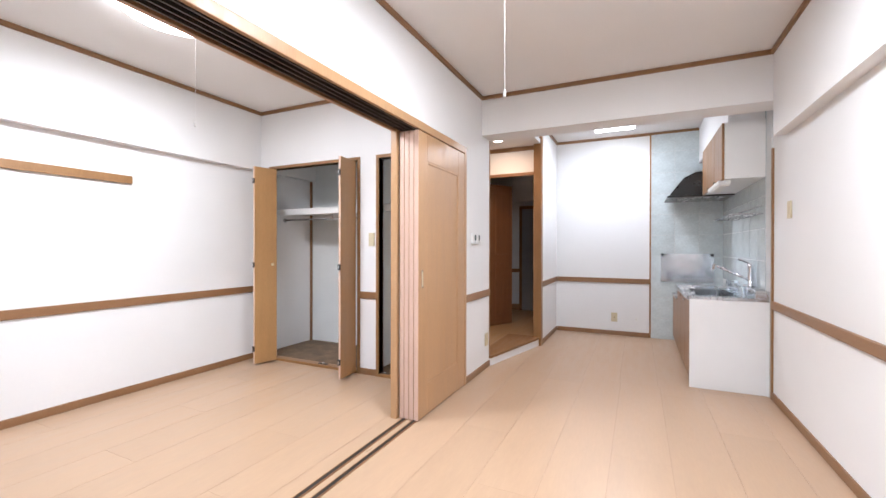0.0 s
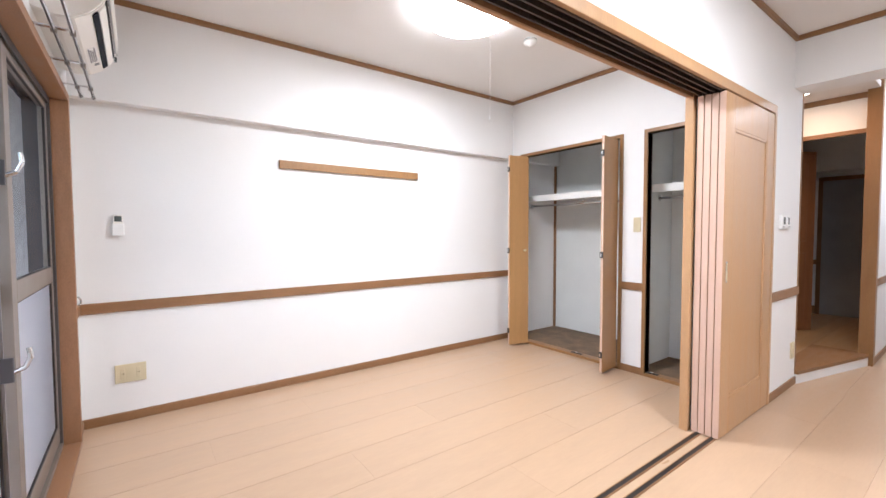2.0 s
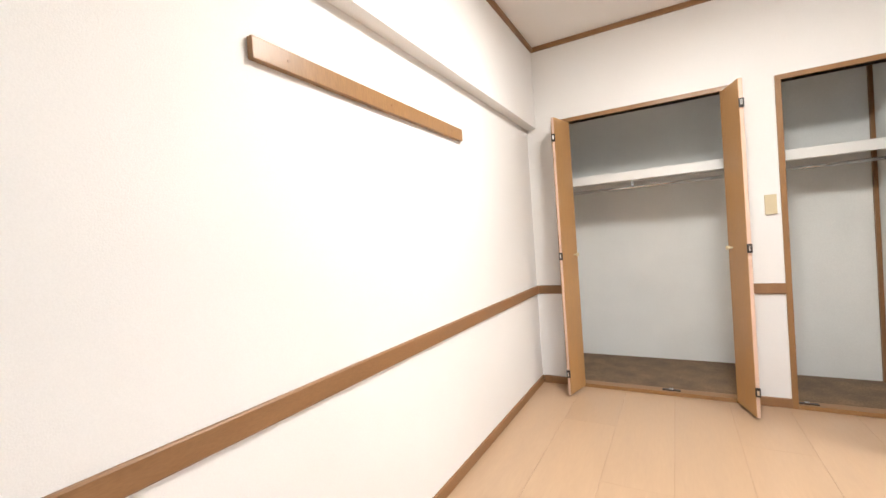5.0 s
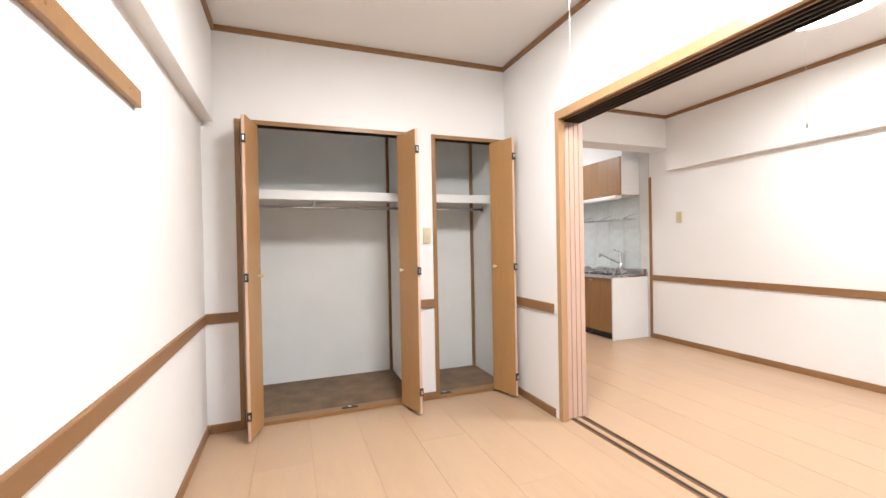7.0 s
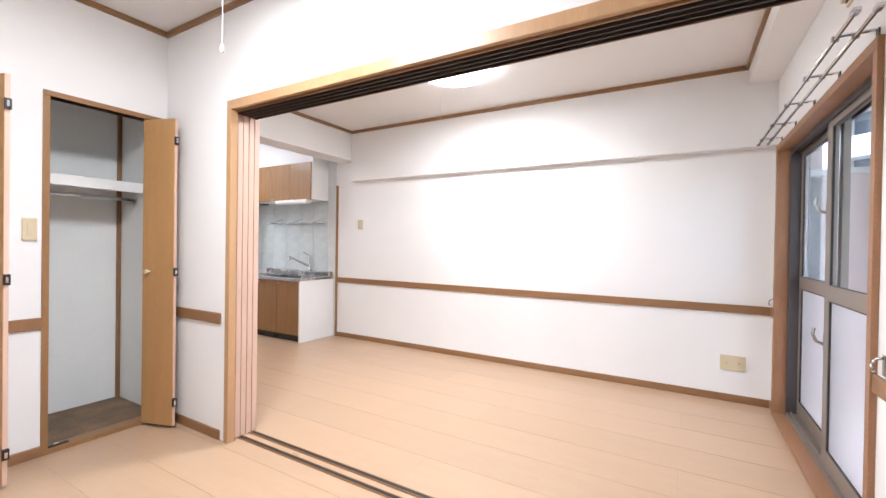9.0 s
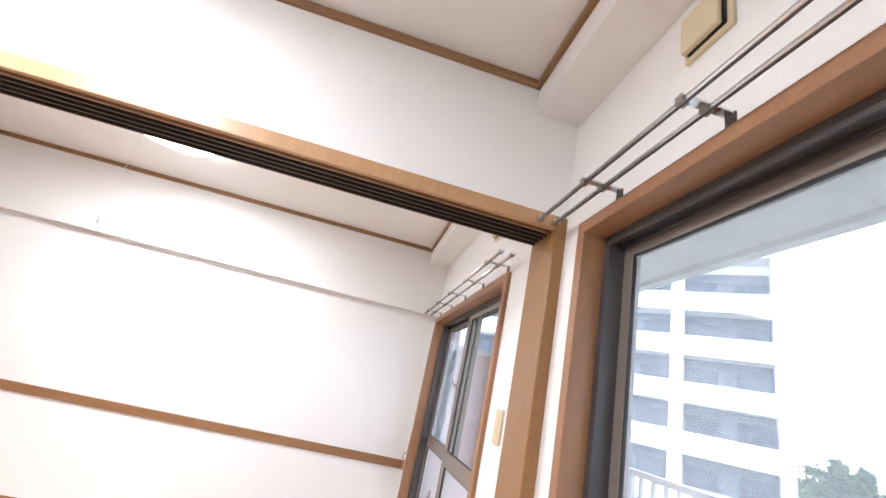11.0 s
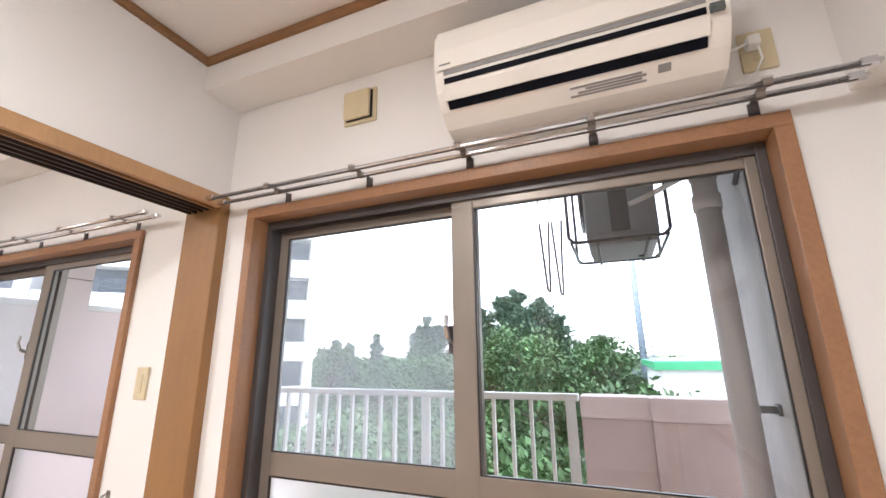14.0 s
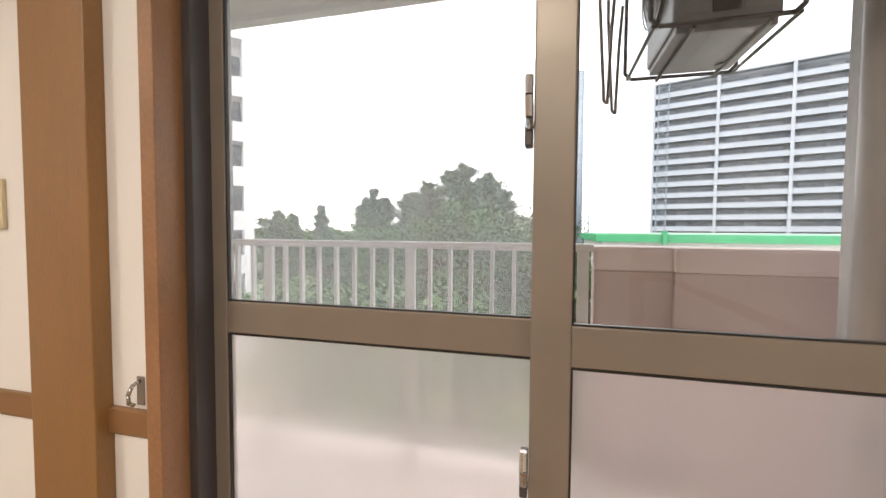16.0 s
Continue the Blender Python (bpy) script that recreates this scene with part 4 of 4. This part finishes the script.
part("lip", B(1.74, XR - 0.004, 5.83, 6.45, 1.745, 1.765, bevel=0.003), BLACK, hood)
part("filter", B(1.85, 2.30, 5.92, 6.36, 1.738, 1.745), STEEL, hood, "steel grease filter")
rack = thing("dish_rack", (2.27, 5.1, 1.45), "steel wire dish rack hung on the tiled wall", "rack")
part("frame", wire(bmesh.new(), [(2.38, 4.70, 1.46), (2.15, 4.70, 1.46), (2.15, 5.55, 1.46), (2.38, 5.55, 1.46)], 0.006), STEEL, rack)
for k in range(9):
    x = 2.17 + k * 0.024
    part("wire", T((x, 4.70, 1.46), (x, 5.55, 1.46), 0.0032, 8), STEEL, rack)
for y in (4.72, 5.12, 5.53):
    part("bracket", wire(bmesh.new(), [(2.385, y, 1.53), (2.16, y, 1.455)], 0.005), STEEL, rack)

# hall door standing ajar, and the door behind it
hd = thing("hall_door", (-0.5, 5.7, 0.09), "dark brown panelled wooden door standing open", "door")
m = Matrix.Translation((-0.545, 5.62, 0)) @ Matrix.Rotation(radians(60), 4, "Z")
part("slab", B(0, 0.70, -0.018, 0.018, 0.105, 2.04, bevel=0.003, m=m), DARKWOOD, hd)
for x in (0.10, 0.38):
    for z0, z1 in ((0.25, 0.95), (1.08, 1.92)):
        part("panel", B(x, x + 0.22, -0.026, 0.026, z0, z1, bevel=0.006, m=m), DARKWOOD, hd)
part("knob", T(m @ Vector((0.64, 0.02, 1.0)), m @ Vector((0.64, 0.07, 1.0)), 0.022), CHROME, hd, "steel knob")
bd = thing("bathroom_door", (-0.06, 7.48, 0.10), "grey-white door in a brown frame at the hall's end", "door")
part("slab", B(-0.36, 0.24, 7.462, 7.49, 0.105, 1.83, bevel=0.003), OUTUNIT, bd)
for x0, x1, z0, z1 in ((-0.405, -0.36, 0.10, 1.88), (0.24, 0.285, 0.10, 1.88), (-0.36, 0.24, 1.83, 1.88)):
    part("frame", B(x0, x1, 7.455, 7.499, z0, z1), DARKWOOD, bd, "brown frame")

# ---- balcony ----
YR, XE = -1.47, -2.07                           # line of the railing, face of the side wall
setting("floor_balcony", B(-2.9, 2.7, YR - 0.12, -0.16, -0.25, -0.10), BALCONY, "pale weathered balcony floor", "floor")
setting("ceiling_balcony", box(B(-2.9, 2.7, YR - 0.13, -0.16, 2.56, 2.70), -2.9, 2.7, YR - 0.13, YR - 0.05, 2.52, 2.56), BALCONY, "painted concrete slab above the balcony", "ceiling")
setting("wall_balcony_end", B(-2.4, XE, -0.92, -0.16, -0.1, 2.56), CONCRETE, "stained concrete side wall of the balcony", "wall")
setting("wall_facade", box(box(B(-6, XL - 0.15, -0.3, -0.16, -7, 6), XR + 0.15, 6, -0.3, -0.16, -7, 6), -6, 6, -0.3, -0.16, 2.81, 6), PINK, "pink rendered outer wall", "wall")
pw = thing("parapet", (-1.85, YR, -0.1), "pink rendered balcony parapet with pale coping", "parapet", kind="structure")
for x0, x1, yy in ((-1.715, -1.345, YR - 0.02), (-2.60, -1.715, YR + 0.01)):
    part("wall_block", B(x0, x1, yy - 0.13, yy, -0.1, 1.0, bevel=0.006), PINK, pw)
    part("coping", B(x0 - 0.004, x1 + 0.004, yy - 0.15, yy + 0.02, 1.0, 1.125, bevel=0.02), PINKCAP, pw, "pale coping")
rail = thing("balcony_railing", (0.6, YR, -0.1), "pale painted steel balcony railing with upright bars", "railing")
part("top_rail", B(-1.34, 2.5, YR - 0.035, YR + 0.035, 1.095, 1.135, bevel=0.008), RAIL, rail)
part("bottom_rail", B(-1.34, 2.5, YR - 0.02, YR + 0.02, 0.02, 0.05, bevel=0.004), RAIL, rail)
for k in range(33):
    x = -1.29 + k * 0.117
    wide = k % 8 == 0
    part("post" if wide else "bar", B(x - (0.028 if wide else 0.010), x + (0.028 if wide else 0.010), YR - 0.015, YR + 0.015, -0.1 if wide else 0.05, 1.095), RAIL, rail)
dv = thing("balcony_divider", (2.55, -0.8, -0.1), "pale pink balcony divider panel in a white frame", "divider")
part("panel", B(2.54, 2.56, -1.28, -0.17, 0.02, 1.76), PINKCAP, dv)
part("frame", B(2.53, 2.57, -1.34, -1.28, -0.1, 1.81, bevel=0.004), RAIL, dv)
part("frame", B(2.53, 2.57, -1.28, -0.17, 1.76, 1.81, bevel=0.004), RAIL, dv)
setting("wall_pillar", box(B(2.42, 2.52, -0.84, -0.66, -0.1, 1.99), 2.42, 2.52, -0.84, -0.66, 1.998, 2.56), PINKCAP, "pale pink pillar beside the balcony divider", "pillar")
DX, DY = -1.966, -0.60
dp = thing("drain_pipe", (DX, DY, -0.1), "grey drain pipe clamped to the concrete wall", "pipe")
part("pipe", T((DX, DY, -0.1), (DX, DY, 2.56), 0.044, 24), PIPE, dp, smooth=True)
for z in (1.93, 2.06):
    part("collar", T((DX, DY, z - 0.03), (DX, DY, z + 0.03), 0.050, 24), PIPE, dp, smooth=True)
for z in (1.17, 2.35):
    part("clamp", T((DX, DY, z - 0.014), (DX, DY, z + 0.014), 0.0465, 24), PIPE, dp)
    part("clamp_arm", box(B(XE, DX - 0.04, DY - 0.006, DY + 0.006, z - 0.012, z + 0.012), XE, XE + 0.012, DY - 0.02, DY + 0.02, z - 0.018, z + 0.018), ALUDARK, dp, "dark steel clamp")
th = thing("waste_hose", (-2.0, -1.0, 2.3), "thin dark hose along the concrete wall", "hose")
part("hose", wire(bmesh.new(), [(XE + 0.012, -0.18, 2.20), (XE + 0.012, -0.40, 2.06), (XE + 0.012, -0.56, 1.98)], 0.010), ALUDARK, th)

ou = thing("outdoor_unit", (-1.655, -0.96, 1.85), "grey air-conditioner outdoor unit hung on a wire bracket", "outdoor unit")
part("casing", B(-1.81, -1.50, -1.16, -0.76, 1.87, 2.42, bevel=0.014), OUTUNIT, ou)
part("base_pan", B(-1.80, -1.51, -1.15, -0.77, 1.846, 1.872, bevel=0.006), OUTUNIT, ou, "grey base pan")
part("drain_hole", T((-1.75, -1.08, 1.840), (-1.75, -1.08, 1.848), 0.022, 16), BLACK, ou, "dark drain hole")
part("fan_ring", T((-1.501, -0.97, 2.15), (-1.485, -0.97, 2.15), 0.18, 32), BLACK, ou, "round fan opening")
for r in (0.03, 0.06, 0.09, 0.12, 0.15, 0.178):
    ring = [(-1.478, -0.97 + r * math.cos(a * math.pi / 12), 2.15 + r * math.sin(a * math.pi / 12)) for a in range(25)]
    part("grille_ring", wire(bmesh.new(), ring, 0.003, 6), OUTUNIT, ou)
for k in range(3):
    part("side_panel", B(-1.785 + k * 0.093, -1.705 + k * 0.093, -0.762, -0.756, 1.90, 2.39, bevel=0.002), OUTUNIT if k != 1 else ALUDARK, ou)
for y in (-1.20, -0.72):
    hang = [(-1.845, y, 2.56), (-1.845, y, 1.88), (-1.82, y, 1.855), (-1.45, y, 1.855), (-1.425, y, 1.88), (-1.425, y, 2.56)]
    part("bracket", wire(bmesh.new(), hang, 0.008), ALUDARK, ou, "dark steel hanger")
for x in (-1.835, -1.76, -1.55, -1.435):
    part("cross_bar", T((x, -1.20, 1.842 if -1.8 < x < -1.5 else 1.856), (x, -0.72, 1.842 if -1.8 < x < -1.5 else 1.856), 0.007), ALUDARK, ou)
for k in range(3):
    z = 2.08 + k * 0.11
    part("tube", wire(bmesh.new(), [(-1.70, -0.755, z - 0.06), (-1.80, -0.70, z - 0.04), (-1.92, -0.66, z), (-2.03, -0.64, z + 0.03), (XE, -0.62, z + 0.04)], 0.013), RAIL, ou, "pale wrapped pipe", smooth=True)
dh = thing("drying_hanger", (-1.30, -0.88, 2.56), "thin steel laundry pole hanger under the slab", "hanger")
for x, y in ((-1.30, -0.82), (-1.345, -0.96)):
    part("arm", wire(bmesh.new(), [(x + 0.03, y, 2.56), (x + 0.02, y, 2.0), (x, y, 1.66), (x - 0.012, y, 1.65), (x - 0.02, y, 1.9), (x - 0.03, y, 2.05)], 0.006), ALU, dh)
    part("foot_plate", B(x, x + 0.06, y - 0.03, y + 0.03, 2.552, 2.56), ALU, dh)

# ---- distance ----
bm = bmesh.new()
box(bm, -3000, 3000, -4000, -0.3, -7.4, -7.0)
setting("ground", bm, GRASS, "green and grey ground far below the balcony", "ground")


def apartment(name, a, b, floors, storey, base, deep, columns, label, wallmat):
    """A block of flats along a-b: slab body, recessed galleries with painted shade, solid balcony fronts, windows and
    cross walls.
    """
    a, b = Vector((*a, 0)), Vector((*b, 0))
    w = (b - a).length
    m = Matrix.Translation(a + Vector((0, 0, base))) @ Matrix.Rotation(math.atan2((b - a).y, (b - a).x), 4, "Z")
    h = thing(name, (a.x, a.y, base), label, "building")
    top = floors * storey
    part("wall", B(0, w, 1.4, deep, 0, top + 0.6, m=m), wallmat, h)
    part("roof", B(-0.2, w + 0.2, -0.1, deep + 0.2, top + 0.6, top + 1.0, m=m), wallmat, h)
    # back of the galleries in a dark colour that stands for the recess's shade
    part("gallery_back", B(0.1, w - 0.1, 1.33, 1.4, 0, top, m=m), RECESS_SHADE, h)
    for k in range(floors):
        z = k * storey
        g = part("balcony", box(B(0, w, 0, 0.14, z - 0.1, z + storey * 0.40, m=m), 0, w, 0.14, 1.4, z - 0.1, z + 0.06, m=m), wallmat, h)
        glass = bmesh.new()
        n = columns * 2
        for c in range(n):
            x = w * (c + 0.5) / n
            box(glass, x - w / n * 0.33, x + w / n * 0.33, 1.26, 1.33, z + 0.2, z + storey * 0.78, m=m)
        part("window", glass, WINDOWGLASS, g)
    for c in range(columns + 1):
        x = w * c / columns
        part("column", B(max(x - 0.35, -0.2), min(x + 0.35, w + 0.2), -0.12, 1.4, 0, top + 0.6, m=m), wallmat, h)
    return h


apartment("apartment_tower", (-26.5, -119), (-66, -104), 16, 2.85, -7, 14, 3, "tall pale grey apartment tower with rows of balconies", TOWER)
apartment("apartment_building", (31.4, -7), (17.3, -21.5), 7, 2.75, -7, 10, 4, "white apartment building with solid balcony fronts", BUILDING)

shed = thing("green_roof_building", (-6, -17, -7), "low building with a bright green roof edge", "building")
part("wall", B(-14, -2.8, -22, -14.2, -7, 0.86), BUILDING, shed)
part("roof", B(-14.2, -2.6, -22.2, -14.0, 0.86, 1.12), GREEN, shed, "bright green roof edge")
part("roof_top", B(-13.8, -3.0, -21.8, -14.5, 1.12, 1.17), GREENPALE, shed, "pale roof surface")
part("vent_post", B(-4.75, -4.60, -14.05, -13.9, 0.80, 1.24), GREEN, shed)
for x, y, w in ((9, -36, 6), (4.5, -40, 5), (14, -44, 7)):
    hs = thing("house", (x, y, -7), "small house with a dark gabled roof among trees", "house", "houses among the trees")
    part("wall", B(x - w / 2, x + w / 2, y - 3, y + 3, -7, -1.6), BUILDING, hs)
    part("roof", profile([(x - w / 2 - 0.5, -1.7), (x + w / 2 + 0.5, -1.7), (x, 0.2)], "y", y - 3.4, y + 3.4), ROOF, hs)

mast = thing("antenna_mast", (-3.6, -40, -7), "tall slim pale blue antenna mast with a lattice foot", "mast")
part("pole", T((-3.6, -40, -7), (-3.6, -40, 16), 0.34, 16, 0.24), MAST, mast, smooth=True)
lat = bmesh.new()
for k in range(9):
    z = -4 + k * 0.75
    for s in (-1, 1):
        tube(lat, (-3.6 - 0.9 * s, -40.3, z), (-3.6 + 0.9 * s, -40.3, z + 0.75), 0.05, 6)
        tube(lat, (-3.6 + 0.9 * s, -40.3, z), (-3.6 + 0.9 * s, -40.3, z + 0.75), 0.07, 6)
part("lattice", lat, MAST, mast)
radio = thing("lattice_tower", (-17.5, -70, -7), "distant steel lattice tower", "tower")
lat = bmesh.new()
for k in range(26):
    z = -7 + k * 1.2
    for s in (-1, 1):
        tube(lat, (-17.5 - 0.7 * s, -70, z), (-17.5 + 0.7 * s, -70, z + 1.2), 0.05, 5)
        tube(lat, (-17.5 + 0.7 * s, -70, z), (-17.5 + 0.7 * s, -70, z + 1.2), 0.09, 5)
part("lattice", lat, MAST, radio)

rng = random.Random(7)


def tree(x, y, top, spread, leafmat, label, slim=False, count=5200, size=0.26):
    """A tapered trunk with limbs and a crown of many small leaves gathered in uneven clumps."""
    base = -7.0
    t = thing("tree", (x, y, base), label, "tree", "trees beyond the balcony")
    hgt = top - base
    wood = T((x, y, base), (x, y, base + hgt * 0.75), 0.30, 10, 0.09)
    clumps = []
    for k in range(30 if not slim else 110):
        f = rng.uniform(0.38, 0.93 if slim else 1.0)
        a = rng.uniform(0, 6.283)
        wide = spread * (math.sqrt(max(1 - ((f - 0.62) / 0.42) ** 2, 0.05)) if not slim else min(1.0, (1.04 - f) * 2.0))
        d = wide * math.sqrt(rng.uniform(0.1, 1))
        c = Vector((x + d * math.cos(a), y + d * math.sin(a), base + hgt * f))
        clumps.append((c, spread * rng.uniform(0.24, 0.42) * (0.75 * (1.2 - f) if slim else 1)))
        tube(wood, (x, y, base + hgt * min(f, 0.75) * 0.85), c, 0.07, 6, 0.02)
    part("trunk", wood, BARK, t)
    verts, faces = [], []
    for k in range(count):
        c, r = clumps[k % len(clumps)]
        v = Vector((rng.gauss(0, 1), rng.gauss(0, 1), rng.gauss(0, 0.62)))
        p = c + v * r * (0.75 if slim else 0.55)
        u = Vector((rng.gauss(0, 1), rng.gauss(0, 1), rng.gauss(0, 1))).normalized()
        w2 = u.orthogonal().normalized()
        s = size * rng.uniform(0.5, 1.2)
        i = len(verts)
        long = 1.7 if slim else 1.0
        verts += [p - u * s * 0.5 * long, p + w2 * s * 0.32, p + u * s * 0.5 * long, p - w2 * s * 0.32]
        faces.append((i, i + 1, i + 2, i + 3))
    mesh = bpy.data.meshes.new("crown")
    mesh.from_pydata([v - Vector((x, y, base)) for v in verts], [], faces)
    mesh.materials.append(leafmat)
    crown = new("crown", mesh)
    crown.parent = t




def casuarina(x, y, top, spread, label, boughs=200, twigs=44):
    """A feathery evergreen: upright leader, rising boughs with drooping tips, each set with long thin needles."""
    base = -7.0
    t = thing("tree", (x, y, base), label, "tree", "trees beyond the balcony")
    wood = T((x, y, base), (x, y, top - 0.6), 0.28, 10, 0.04)
    verts, faces = [], []
    for k in range(boughs):
        f = rng.uniform(0.12, 1.0)
        z = base + (top - base) * (0.25 + 0.72 * f)
        reach = spread * (1.03 - f) ** 0.55 * rng.uniform(0.35, 1.3) + 0.05
        a = rng.uniform(0, 6.283)
        tip = Vector((math.cos(a) * reach, math.sin(a) * reach, reach * rng.uniform(0.1, 0.9)))
        root = Vector((x, y, z - tip.z))
        if k % 3 == 0:
            tube(wood, root, root + tip * 0.8, 0.035, 5, 0.01)
        for n in range(twigs):
            g = rng.uniform(0.15, 1.05)
            p = root + tip * g + Vector((rng.gauss(0, 0.04 + 0.10 * reach), rng.gauss(0, 0.04 + 0.10 * reach), rng.gauss(0, 0.05 + 0.06 * reach) - 0.10 * g * g))
            u = (tip.normalized() * rng.uniform(0.2, 0.9) + Vector((rng.gauss(0, 0.5), rng.gauss(0, 0.5), rng.gauss(0.15, 0.5)))).normalized()
            s = rng.uniform(0.16, 0.40)
            w2 = u.orthogonal().normalized() * s * 0.15
            i = len(verts)
            verts += [p - u * s, p + w2, p + u * s, p - w2]
            faces.append((i, i + 1, i + 2, i + 3))
    part("trunk", wood, BARK, t)
    mesh = bpy.data.meshes.new("crown")
    mesh.from_pydata([v - Vector((x, y, base)) for v in verts], [], faces)
    mesh.materials.append(LEAFDARK)
    crown = new("crown", mesh)
    crown.parent = t


tree(2.6, -22, 2.5, 2.9, LEAF, "broad bright green leafy tree", count=11000)
tree(-0.6, -23, 2.0, 2.3, LEAF, "broad bright green leafy tree", count=8000)
tree(5.4, -24, 2.1, 2.4, LEAF, "broad bright green leafy tree", count=8000)
for x, y, top, spread in ((6.0, -34, 7.3, 3.4), (7.6, -35, 6.8, 3.2), (4.4, -35, 6.6, 3.2), (9.6, -35, 6.0, 3.2), (2.6, -34, 4.8, 3.0), (11.6, -36, 5.0, 3.0), (5.2, -32, 5.4, 3.2), (8.6, -32, 4.6, 3.2)):
    casuarina(x, y, top, spread, "dark feathery evergreen rising above the other trees")
for x, y, top, spread in ((15.4, -36, 5.5, 2.0), (16.8, -37, 4.6, 2.2), (14.2, -36, 4.6, 2.2), (21.0, -36, 3.9, 1.3), (26.0, -36, 3.5, 1.8), (25.0, -37, 3.1, 1.6), (0.0, -40, 3.4, 2.4)):
    casuarina(x, y, top, spread, "slim dark feathery evergreen on the skyline", 130, 40)
tree(8.4, -27, 1.5, 2.8, LEAF, "low rounded green tree", count=7000)
tree(12.0, -29, 1.3, 2.8, LEAF, "low rounded green tree", count=7000)
tree(16.5, -30, 1.0, 2.6, LEAF, "low rounded green tree", count=6000)
tree(21.9, -30, 2.1, 1.8, LEAF, "round light green tree", count=6000)
tree(1.0, -9.5, -0.9, 2.4, LEAF, "leafy green tree below the railing", count=7000)
tree(4.6, -11.5, -0.8, 2.4, LEAF, "leafy green tree below the railing", count=7000)
tree(-2.4, -10.5, 0.3, 1.5, LEAF, "leafy green tree beside the low building", count=6000)
tree(10, -15, -1.0, 2.6, LEAF, "leafy green tree below the railing", count=6000)

# low woods that close the view towards the horizon
verts, faces = [], []
for k in range(16000):
    p = Vector((rng.uniform(-20, 130), rng.uniform(-190, -60), 0))
    p.z = -7 + abs(rng.gauss(0, 1)) * 2.4 * (0.6 + 0.4 * math.sin(p.x * 0.21) * math.sin(p.x * 0.057 + 1))
    p.z += 2.0 + 0.018 * (-p.y - 60)
    u = Vector((rng.gauss(0, 1), rng.gauss(0, 1), rng.gauss(0, 1))).normalized() * rng.uniform(0.5, 1.1)
    w2 = u.orthogonal() * 0.7
    i = len(verts)
    verts += [p - u, p + w2, p + u, p - w2]
    faces.append((i, i + 1, i + 2, i + 3))
mesh = bpy.data.meshes.new("far_woods")
mesh.from_pydata(verts, [], faces)
mesh.materials.append(LEAF)
tagged(new("far_woods", mesh), "distant low green woods towards the horizon", "woods", kind="stuff")

# ---- pieces: tiles, then floor planks ----
def tile_mesh(name, w, h, t):
    bm = B(-w / 2, w / 2, -t, 0, -h / 2, h / 2, bevel=0.0015)
    mesh = bpy.data.meshes.new(name)
    bm.to_mesh(mesh)
    bm.free()
    mesh.materials.append(TILE)
    return mesh


back = setting("wall_tiles_back", B(1.59, XR, YK - 0.012, YK - 0.001, 0, HK), TILEJOINT, "grey marbled wall tiles behind the stove place", "wall")
side = setting("wall_tiles_side", B(XR - 0.012, XR - 0.001, 4.50, YK - 0.012, 0.0, HK), TILEJOINT, "grey marbled wall tiles behind the sink", "wall")
tm = tile_mesh("tile", 0.262, 0.262, 0.006)
for i in range(3):
    for j in range(10):
        ob = new("tile", tm)
        ob.parent = back
        ob.location = (1.59 + 0.134 + i * 0.267, YK - 0.012, 0.134 + j * 0.267)
for i in range(7):
    for j in range(3, 10):
        y = YK - 0.15 - i * 0.267
        ob = new("tile", tm)
        ob.parent = side
        ob.matrix_basis = Matrix.Translation((XR - 0.012, y, 0.134 + j * 0.267)) @ Matrix.Rotation(radians(-90), 4, "Z")

planks = {}


def plank(parent, x0, x1, y0, y1, z, mat):
    size = (round(x1 - x0, 3), round(y1 - y0, 3), mat.name)
    if size not in planks:
        bm = B(0.0009, size[0] - 0.0009, 0.0004, size[1] - 0.0004, -0.0115, 0)
        mesh = bpy.data.meshes.new("plank")
        bm.to_mesh(mesh)
        bm.free()
        mesh.materials.append(mat)
        planks[size] = mesh
    ob = new("plank", planks[size])
    ob.parent = parent
    ob.location = (x0, y0, z)


def lay(name, x0, x1, y0, y1, z, mat, label, width=0.303, length=1.82):
    fl = tagged(thing(name, ((x0 + x1) / 2, (y0 + y1) / 2, z), label, "floor", kind="structure"))
    fl.location = (0, 0, 0)
    x, row = x0, 0
    while x < x1 - 0.01:
        xe = min(x + width, x1)
        y = y0 - (0.61 * row) % length
        while y < y1 - 0.01:
            a, b = max(y, y0), min(y + length, y1)
            if b - a > 0.02:
                plank(fl, x, xe, a, b, z, mat)
            y += length
        x, row = xe, row + 1


lay("floor_bedroom", XL, -0.0155, 0.0, YC, 0.0, FLOOR, "pale brown laminate plank floor in the bedroom")
lay("floor_living", 0.0945, XR, 0.0, 4.42, 0.0, FLOOR, "pale brown laminate plank floor in the living room")
lay("floor_kitchen", 0.385, XR, 4.42, YK, 0.0, FLOOR, "pale brown laminate plank floor in the kitchen")
lay("floor_entry", 0.115, 0.385, 4.42, 5.5, 0.0, FLOOR, "pale brown laminate planks before the hall step")
lay("floor_track_gap", 0.0165, 0.0625, 0.045, YJK, 0.0, FLOOR, "narrow plank between the sliding-door tracks", width=0.045, length=4)
lay("floor_hall", -1.05, -0.02, 4.64, 7.5, 0.10, HALLFLOOR, "warm brown plank floor of the raised hall")
lay("floor_hall_side", -0.02, 0.30, 5.5, 7.5, 0.10, HALLFLOOR, "warm brown plank floor of the raised hall")
